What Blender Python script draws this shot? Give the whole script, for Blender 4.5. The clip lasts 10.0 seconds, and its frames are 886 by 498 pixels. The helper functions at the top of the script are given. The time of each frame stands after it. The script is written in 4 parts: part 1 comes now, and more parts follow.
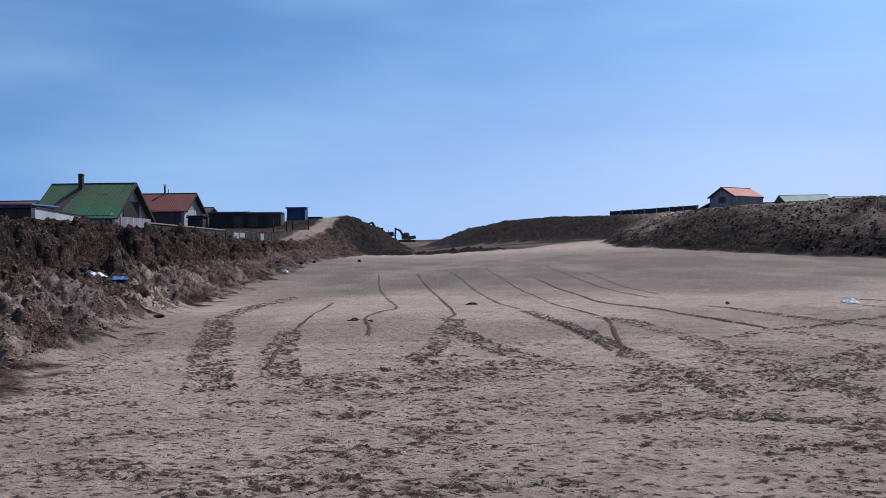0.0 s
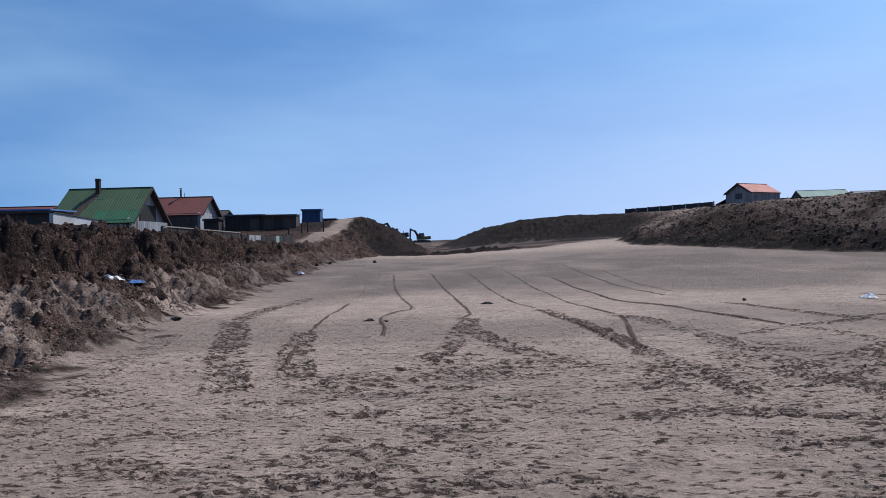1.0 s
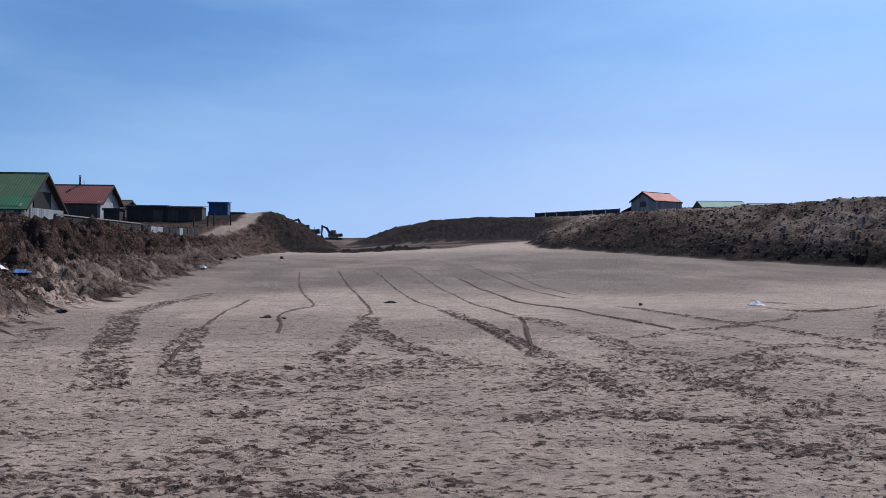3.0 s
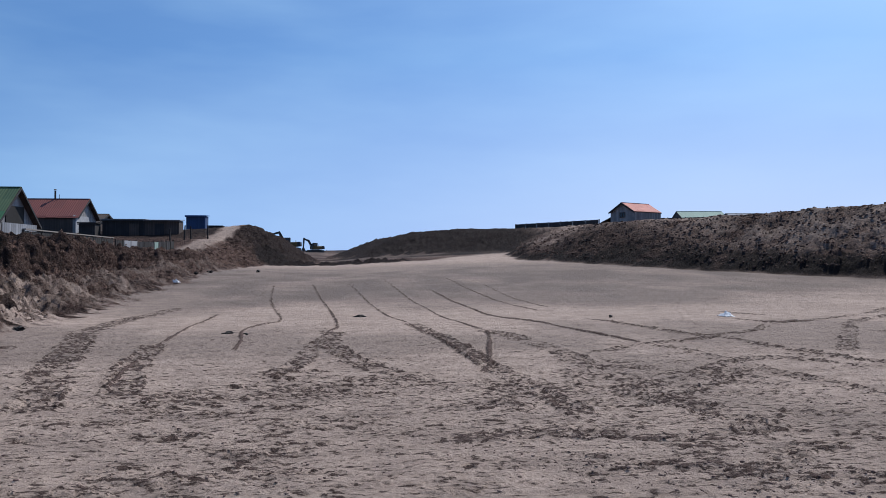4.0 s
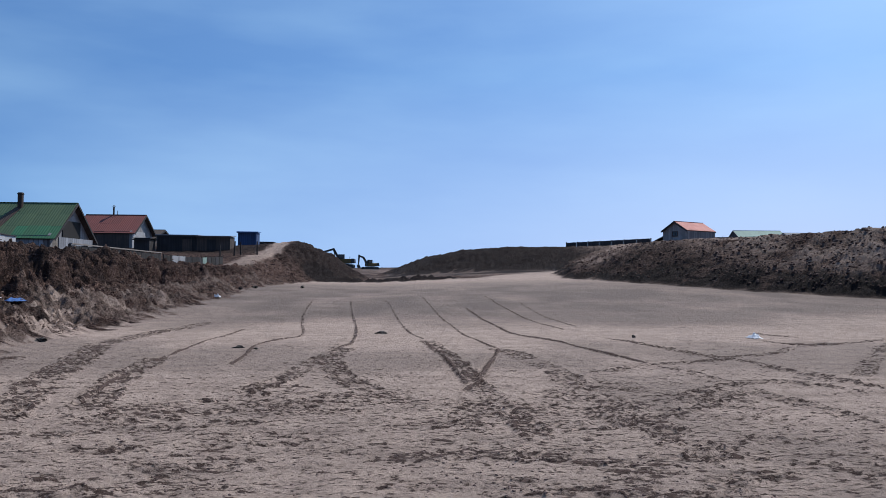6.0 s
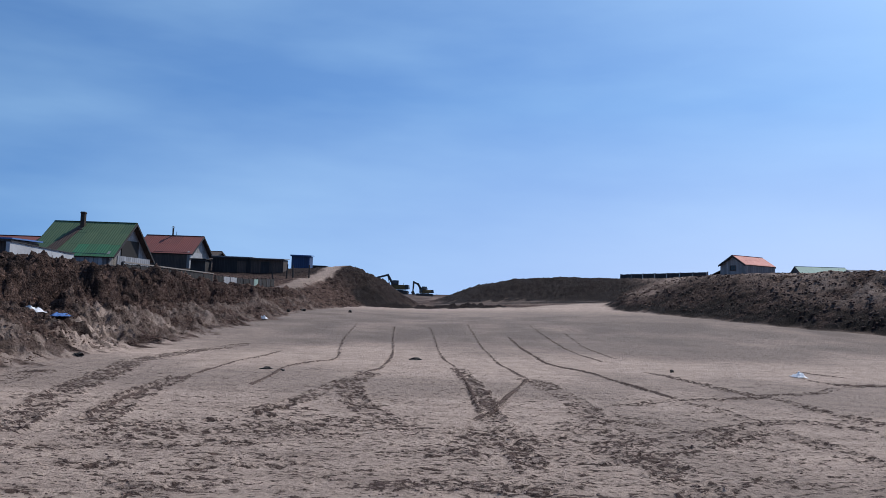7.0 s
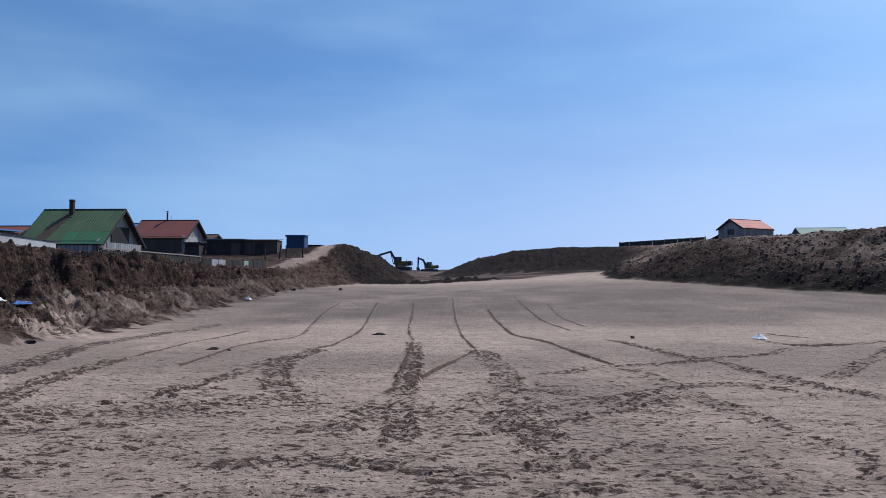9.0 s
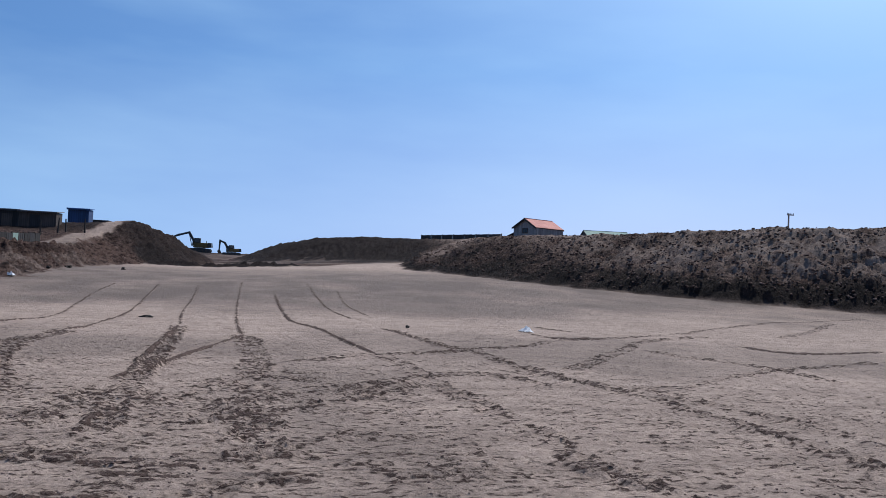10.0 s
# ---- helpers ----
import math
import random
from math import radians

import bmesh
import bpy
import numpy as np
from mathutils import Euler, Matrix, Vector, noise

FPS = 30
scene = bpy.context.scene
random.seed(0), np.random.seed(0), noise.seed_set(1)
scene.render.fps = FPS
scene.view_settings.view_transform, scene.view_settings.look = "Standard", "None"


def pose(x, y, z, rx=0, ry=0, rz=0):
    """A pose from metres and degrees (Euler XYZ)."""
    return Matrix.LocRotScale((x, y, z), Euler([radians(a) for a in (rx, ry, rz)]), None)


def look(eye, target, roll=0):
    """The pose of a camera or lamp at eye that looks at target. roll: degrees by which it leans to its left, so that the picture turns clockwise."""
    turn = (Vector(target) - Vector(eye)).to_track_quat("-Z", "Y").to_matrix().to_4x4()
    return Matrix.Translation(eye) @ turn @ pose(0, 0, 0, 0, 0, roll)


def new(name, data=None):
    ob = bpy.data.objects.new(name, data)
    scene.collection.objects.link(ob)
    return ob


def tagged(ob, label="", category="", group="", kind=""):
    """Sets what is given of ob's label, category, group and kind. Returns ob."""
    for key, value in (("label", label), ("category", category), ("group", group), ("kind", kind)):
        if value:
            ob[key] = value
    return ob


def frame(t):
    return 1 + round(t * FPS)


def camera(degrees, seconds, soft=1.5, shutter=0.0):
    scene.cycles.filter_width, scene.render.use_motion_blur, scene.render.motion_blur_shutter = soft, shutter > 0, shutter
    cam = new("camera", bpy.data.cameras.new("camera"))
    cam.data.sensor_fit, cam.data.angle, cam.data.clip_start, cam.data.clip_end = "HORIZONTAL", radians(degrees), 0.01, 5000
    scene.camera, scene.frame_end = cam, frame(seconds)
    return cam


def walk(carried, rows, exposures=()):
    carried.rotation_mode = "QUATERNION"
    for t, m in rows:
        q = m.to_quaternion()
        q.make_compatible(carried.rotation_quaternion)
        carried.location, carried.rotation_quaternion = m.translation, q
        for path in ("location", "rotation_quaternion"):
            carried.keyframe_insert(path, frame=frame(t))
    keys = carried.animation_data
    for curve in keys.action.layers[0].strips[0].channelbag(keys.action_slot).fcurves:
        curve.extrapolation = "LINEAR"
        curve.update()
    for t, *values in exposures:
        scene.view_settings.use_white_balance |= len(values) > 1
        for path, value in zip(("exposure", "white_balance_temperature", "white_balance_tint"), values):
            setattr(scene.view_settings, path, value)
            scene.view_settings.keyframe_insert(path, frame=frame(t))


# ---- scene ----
cam = camera(56.7, 10.0, soft=0.7)
PATH = [
    (0, (-0.03, 0.008, 1.59), (0.012, 2.007, 1.591), -0.5),
    (0.5, (-0.015, 0.021, 1.581), (0.002, 2.021, 1.581), -0.9),
    (1, (-0.009, -0.014, 1.579), (-0.004, 1.986, 1.581), -1.2),
    (1.5, (0.013, -0.007, 1.583), (0.022, 1.993, 1.58), -1.3),
    (2, (0.038, 0.014, 1.583), (0.063, 2.014, 1.58), -0.7),
    (2.5, (0.108, -0.017, 1.576), (0.267, 1.977, 1.574), -0.9),
    (3, (0.232, 0.12, 1.565), (0.449, 2.109, 1.564), 0.5),
    (3.2, (0.307, 0.195, 1.575), (0.626, 2.17, 1.59), 1.4),
    (4.3, (0.851, 0.326, 1.603), (1.093, 2.311, 1.631), -0.2),
    (4.5, (0.969, 0.413, 1.584), (1.278, 2.389, 1.594), -0.1),
    (5, (1.227, 0.44, 1.585), (1.484, 2.423, 1.609), 0.2),
    (5.2, (1.35, 0.463, 1.589), (1.588, 2.448, 1.633), -0.5),
    (6.3, (1.919, 0.273, 1.586), (2.001, 2.269, 1.68), 1.5),
    (6.5, (2.037, 0.353, 1.591), (2.138, 2.345, 1.736), 2.8),
    (7, (2.374, 0.452, 1.567), (2.349, 2.448, 1.702), 2.3),
    (7.5, (2.739, 0.492, 1.564), (2.684, 2.488, 1.677), 1.0),
    (8, (3.057, 0.663, 1.54), (2.992, 2.66, 1.625), 0.5),
    (8.5, (3.417, 0.739, 1.532), (3.376, 2.737, 1.609), -0.6),
    (9, (3.814, 0.722, 1.548), (3.769, 2.72, 1.622), 0.2),
    (9.5, (4.191, 0.854, 1.522), (4.273, 2.849, 1.645), 4.6),
    (9.8, (4.428, 0.891, 1.537), (4.754, 2.862, 1.633), 3.7),
    (10, (4.601, 0.944, 1.508), (5.017, 2.899, 1.567), 2.7),
]
walk(cam, [(t, look(eye, target, roll)) for t, eye, target, roll in PATH])

# ---- light ----
SUN_AZ, SUN_EL = 42.0, 52.0      # degrees to the right of straight ahead, and up
world = bpy.data.worlds.new("sky")
scene.world = world
world.use_nodes = True
wn, wl = world.node_tree.nodes, world.node_tree.links
sky = wn.new("ShaderNodeTexSky")
sky.sky_type, sky.sun_disc = "NISHITA", False
sky.sun_elevation, sky.sun_rotation = radians(SUN_EL), radians(SUN_AZ)
sky.air_density, sky.dust_density, sky.ozone_density = 1.0, 0.9, 5.0
tint = wn.new("ShaderNodeMix")
tint.data_type, tint.blend_type = "RGBA", "MULTIPLY"
tint.inputs[0].default_value, tint.inputs[7].default_value = 1.0, (0.705, 0.985, 1.165, 1)
co = wn.new("ShaderNodeTexCoord").outputs["Generated"]
lift = wn.new("ShaderNodeMapping")
lift.inputs["Location"].default_value = (0, 0, 0.25)
wl.new(co, lift.inputs["Vector"])
wl.new(lift.outputs["Vector"], sky.inputs["Vector"])
wisp = wn.new("ShaderNodeTexNoise")
stretch = wn.new("ShaderNodeMapping")
stretch.inputs["Scale"].default_value, stretch.inputs["Rotation"].default_value = (1.2, 1.2, 5.0), (0.15, 0.1, 0.0)
wl.new(co, stretch.inputs["Vector"])
wl.new(stretch.outputs["Vector"], wisp.inputs["Vector"])
wisp.inputs["Scale"].default_value, wisp.inputs["Detail"].default_value = 1.6, 5
thin = wn.new("ShaderNodeMapRange")
for key, value in (("From Min", 0.42), ("From Max", 0.8), ("To Min", 0.0), ("To Max", 0.22)):
    thin.inputs[key].default_value = value
wl.new(wisp.outputs["Fac"], thin.inputs["Value"])
veil = wn.new("ShaderNodeMix")
veil.data_type = "RGBA"
veil.inputs[7].default_value = (9.0, 9.6, 9.8, 1)
wl.new(thin.outputs["Result"], veil.inputs[0])
wl.new(sky.outputs["Color"], veil.inputs[6])
split = wn.new("ShaderNodeSeparateXYZ")
wl.new(co, split.inputs[0])
low = wn.new("ShaderNodeMapRange")
for key, value in (("From Min", 0.0), ("From Max", 0.24), ("To Min", 0.75), ("To Max", 0.0)):
    low.inputs[key].default_value = value
wl.new(split.outputs["Z"], low.inputs["Value"])
sunward = wn.new("ShaderNodeMapRange")
for key, value in (("From Min", -0.45), ("From Max", 0.45), ("To Min", 0.05), ("To Max", 1.15)):
    sunward.inputs[key].default_value = value
wl.new(split.outputs["X"], sunward.inputs["Value"])
amount = wn.new("ShaderNodeMath")
amount.operation = "MULTIPLY"
wl.new(low.outputs["Result"], amount.inputs[0])
wl.new(sunward.outputs["Result"], amount.inputs[1])
haze = wn.new("ShaderNodeMix")
haze.data_type = "RGBA"
haze.inputs[7].default_value = (7.2, 6.0, 7.1, 1)
wl.new(amount.outputs[0], haze.inputs[0])
wl.new(veil.outputs[2], haze.inputs[6])
wl.new(haze.outputs[2], tint.inputs[6])
wl.new(tint.outputs[2], wn["Background"].inputs["Color"])
wn["Background"].inputs["Strength"].default_value = 0.118
sun_data = bpy.data.lights.new("sun", "SUN")
sun_data.energy, sun_data.angle, sun_data.color = 3.85, radians(0.5), (1.0, 0.96, 0.90)
sun = new("sun", sun_data)
ce = math.cos(radians(SUN_EL))
sun_dir = Vector((math.sin(radians(SUN_AZ)) * ce, math.cos(radians(SUN_AZ)) * ce, math.sin(radians(SUN_EL))))
sun.matrix_world = look(sun_dir * 50, (0, 0, 0))
scene.view_settings.exposure = 0.0


# ---- materials ----
def nodes_of(name, rough=0.9, metal=0.0):
    m = bpy.data.materials.new(name)
    m.use_nodes = True
    n, l = m.node_tree.nodes, m.node_tree.links
    b = n["Principled BSDF"]
    b.inputs["Roughness"].default_value, b.inputs["Metallic"].default_value = rough, metal
    return m, n, l, b


def noise_node(n, l, coord, scale, detail=6, rough=0.6):
    t = n.new("ShaderNodeTexNoise")
    t.inputs["Scale"].default_value, t.inputs["Detail"].default_value, t.inputs["Roughness"].default_value = scale, detail, rough
    l.new(coord, t.inputs["Vector"])
    return t.outputs["Fac"]


def mix(n, l, fac, a, b, mode="MIX"):
    m = n.new("ShaderNodeMix")
    m.data_type, m.blend_type = "RGBA", mode
    for sock, v in ((m.inputs[0], fac), (m.inputs[6], a), (m.inputs[7], b)):
        if isinstance(v, (int, float)):
            sock.default_value = v
        elif isinstance(v, tuple):
            sock.default_value = (*v, 1)
        else:
            l.new(v, sock)
    return m.outputs[2]


def ramp(n, l, fac, lo, hi):
    r = n.new("ShaderNodeMapRange")
    r.inputs["From Min"].default_value, r.inputs["From Max"].default_value = lo, hi
    l.new(fac, r.inputs["Value"])
    return r.outputs["Result"]


def surface(name, base, dark, scale=3.0, fine=30.0, rough=0.85, metal=0.0, bump=0.3, amount=0.7, spec=0.3):
    """A weathered surface: two colours mixed at two scales, with a fine relief."""
    m, n, l, b = nodes_of(name, rough, metal)
    co = n.new("ShaderNodeTexCoord").outputs["Object"]
    big, small = noise_node(n, l, co, scale), noise_node(n, l, co, fine)
    c = mix(n, l, ramp(n, l, big, 0.35, 0.7), base, dark)
    f = n.new("ShaderNodeMath")
    f.operation = "MULTIPLY"
    l.new(ramp(n, l, small, 0.3, 0.75), f.inputs[0])
    f.inputs[1].default_value = amount * 0.6
    c = mix(n, l, f.outputs[0], c, dark)
    l.new(c, b.inputs["Base Color"])
    b.inputs["Specular IOR Level"].default_value = spec
    bp = n.new("ShaderNodeBump")
    bp.inputs["Strength"].default_value, bp.inputs["Distance"].default_value = bump, 0.02
    l.new(small, bp.inputs["Height"])
    l.new(bp.outputs["Normal"], b.inputs["Normal"])
    return m


def ground_material():
    """Sand, dug earth and damp churned marks with clod shade painted in, told apart by the shape's own layers."""
    m, n, l, b = nodes_of("sand_and_earth", 0.95)
    co = n.new("ShaderNodeTexCoord").outputs["Object"]

    def layer(name):
        a = n.new("ShaderNodeAttribute")
        a.attribute_name = name
        return a.outputs["Fac"]
    patches, mid, fine = noise_node(n, l, co, 0.18, 5), noise_node(n, l, co, 2.2, 8, 0.65), noise_node(n, l, co, 22, 6, 0.7)
    sand = mix(n, l, ramp(n, l, patches, 0.3, 0.7), SAND_A, SAND_B)
    sand = mix(n, l, ramp(n, l, mid, 0.45, 0.75), sand, SAND_C)
    drawn = n.new("ShaderNodeMapping")
    drawn.inputs["Scale"].default_value = (0.35, 1.6, 1.0)
    l.new(co, drawn.inputs["Vector"])
    sand = mix(n, l, ramp(n, l, noise_node(n, l, drawn.outputs["Vector"], 1.1, 7, 0.65), 0.45, 0.85), sand, SAND_C)
    lumpy = noise_node(n, l, co, 5.5, 6, 0.7)
    earth = mix(n, l, ramp(n, l, mid, 0.35, 0.65), EARTH_A, EARTH_B)
    earth = mix(n, l, ramp(n, l, patches, 0.45, 0.7), earth, EARTH_C)
    earth = mix(n, l, ramp(n, l, lumpy, 0.5, 0.68), earth, EARTH_D)
    seams = n.new("ShaderNodeMapping")
    seams.inputs["Scale"].default_value = (1.0, 1.0, 2.4)
    l.new(co, seams.inputs["Vector"])
    earth = mix(n, l, ramp(n, l, noise_node(n, l, seams.outputs["Vector"], 1.5, 7, 0.68), 0.50, 0.60), earth, EARTH_E)
    earth = mix(n, l, ramp(n, l, noise_node(n, l, seams.outputs["Vector"], 3.1, 6, 0.7), 0.57, 0.65), earth, EARTH_D)
    c = mix(n, l, layer("damp"), sand, DAMP)
    c = mix(n, l, layer("earth"), c, earth)
    # black soil with the shade of backlit slopes painted into its colour
    c = mix(n, l, layer("topsoil_shade"), c, mix(n, l, ramp(n, l, mid, 0.3, 0.7), TOPSOIL_SHADE, tuple(1.35 * v for v in TOPSOIL_SHADE)))
    # broken crust: the more torn up, the more flecks of damp and painted clod shade
    torn = n.new("ShaderNodeMapping")
    torn.inputs["Scale"].default_value = (8.0, 15.0, 8.0)
    l.new(co, torn.inputs["Vector"])
    share = n.new("ShaderNodeMath")
    share.operation = "MULTIPLY_ADD"
    l.new(layer("churn"), share.inputs[0])
    share.inputs[1].default_value = 0.17
    l.new(noise_node(n, l, torn.outputs["Vector"], 1.0, 5, 0.60), share.inputs[2])
    flecks = ramp(n, l, share.outputs[0], 0.64, 0.675)
    c = mix(n, l, flecks, c, mix(n, l, ramp(n, l, fine, 0.3, 0.7), CHURN_SHADE, tuple(1.6 * v for v in CHURN_SHADE)))
    g = mix(n, l, ramp(n, l, fine, 0.3, 0.7), (0.72, 0.72, 0.72), (1.2, 1.2, 1.2))
    c = mix(n, l, 1.0, c, g, "MULTIPLY")
    l.new(c, b.inputs["Base Color"])
    b.inputs["Specular IOR Level"].default_value = 0.15
    coarse = n.new("ShaderNodeBump")
    coarse.inputs["Distance"].default_value = 0.34
    l.new(layer("earth"), coarse.inputs["Strength"])
    l.new(lumpy, coarse.inputs["Height"])
    combed = n.new("ShaderNodeMapping")
    combed.inputs["Scale"].default_value = (2.2, 4.5, 1.0)
    l.new(co, combed.inputs["Vector"])
    waves = n.new("ShaderNodeBump")
    waves.inputs["Strength"].default_value, waves.inputs["Distance"].default_value = 0.30, 0.08
    l.new(noise_node(n, l, combed.outputs["Vector"], 1.0, 7, 0.62), waves.inputs["Height"])
    l.new(coarse.outputs["Normal"], waves.inputs["Normal"])
    crumbs = n.new("ShaderNodeBump")
    crumbs.inputs["Strength"].default_value, crumbs.inputs["Distance"].default_value = 1.0, 0.05
    l.new(ramp(n, l, share.outputs[0], 0.60, 0.74), crumbs.inputs["Height"])
    l.new(waves.outputs["Normal"], crumbs.inputs["Normal"])
    bp = n.new("ShaderNodeBump")
    bp.inputs["Strength"].default_value, bp.inputs["Distance"].default_value = 1.0, 0.05
    l.new(crumbs.outputs["Normal"], bp.inputs["Normal"])
    l.new(fine, bp.inputs["Height"])
    l.new(bp.outputs["Normal"], b.inputs["Normal"])
    return m


SAND_A, SAND_B, SAND_C = (0.50, 0.382, 0.317), (0.425, 0.325, 0.270), (0.275, 0.209, 0.176)
EARTH_A, EARTH_B, EARTH_C = (0.185, 0.112, 0.092), (0.062, 0.036, 0.032), (0.24, 0.150, 0.122)
# second colour: black soil, taken darker to include the far slopes' own shade
EARTH_D, TOPSOIL_SHADE = (0.31, 0.205, 0.168), (0.027, 0.020, 0.020)
# second colour: damp churned sand, darkened further for the shadows of small clods
DAMP, CHURN_SHADE = (0.175, 0.137, 0.119), (0.088, 0.059, 0.050)
EARTH_E = (0.045, 0.026, 0.024)
M_GROUND = ground_material()
M_MACHINE = surface("dark_machine_paint", (0.05, 0.055, 0.06), (0.03, 0.03, 0.03), 2, 12, 0.5)

# ---- the ground ----
_T = np.random.RandomState(7).rand(256, 256)


def vnoise(x, y):
    """Smooth value noise, 0 to 1, for arrays of places."""
    xi, yi = np.floor(x).astype(int), np.floor(y).astype(int)
    fx, fy = x - xi, y - yi
    fx, fy = fx * fx * (3 - 2 * fx), fy * fy * (3 - 2 * fy)
    a, b = _T[xi % 256, yi % 256], _T[(xi + 1) % 256, yi % 256]
    c, d = _T[xi % 256, (yi + 1) % 256], _T[(xi + 1) % 256, (yi + 1) % 256]
    return (a + (b - a) * fx) * (1 - fy) + (c + (d - c) * fx) * fy


def fbm(x, y, octaves=4, gain=0.5):
    v, amp, tot = 0, 1.0, 0
    for k in range(octaves):
        v, tot = v + amp * vnoise(x * 2 ** k + 17.3 * k, y * 2 ** k + 9.1 * k), tot + amp
        amp *= gain
    return v / tot


def smooth(a, b, v):
    t = np.clip((v - a) / (b - a), 0, 1)
    return t * t * (3 - 2 * t)


# foot of the banks round the dug floor: x, y, height of the bank's top, its width, share of the ledge
RIM = [(-4.5, -40, 2.6, 5.5, 1), (-4.5, 0, 2.6, 5.5, 1), (-4.8, 9.3, 2.6, 5.5, 1), (-5.9, 16.5, 2.6, 5.6, 1), (-6.8, 21.8, 2.6, 5.6, 1),
       (-7.5, 31, 2.6, 5.2, 1), (-7.5, 42, 2.55, 5.0, 1), (-7.5, 50, 2.4, 4.6, 0.8), (-7.7, 58, 2.2, 3.8, 0.4), (-7.8, 66, 2.3, 3.4, 0),
       (-6, 74, 3.4, 4.0, 0), (-3.0, 80.5, 5.3, 5.0, 0), (-1.2, 92, 4.3, 5.5, 0), (-1.8, 104, 3.2, 5, 0), (-3.5, 125, 3.4, 4, 0), (-7, 160, 4.6, 6, 0),
       (-13, 300, 5, 10, 0), (8, 300, 6, 20, 0), (0, 150, 5.5, 12, 0), (-0.8, 118, 5.6, 12, 0), (2.5, 106, 6.2, 12, 0), (10, 99, 6.1, 13, 0), (18, 93, 5.7, 10, 0),
       (18.5, 85, 5.2, 8, 0), (16.6, 75, 4.9, 7.5, 0), (15.9, 66, 4.8, 7.5, 0), (18.3, 57.5, 4.85, 8.8, 0), (20.2, 52.8, 4.8, 8.8, 0), (21.9, 47.4, 4.8, 8.8, 0),
       (24.3, 42.8, 4.95, 8.8, 0), (25.4, 40.5, 4.95, 8.8, 0), (27.8, 38.2, 5.1, 8.8, 0), (33.2, 35, 5.4, 8.8, 0), (42, 31.5, 5.6, 9, 0), (70, 26, 5.5, 8, 0), (90, -40, 5.5, 8, 0)]

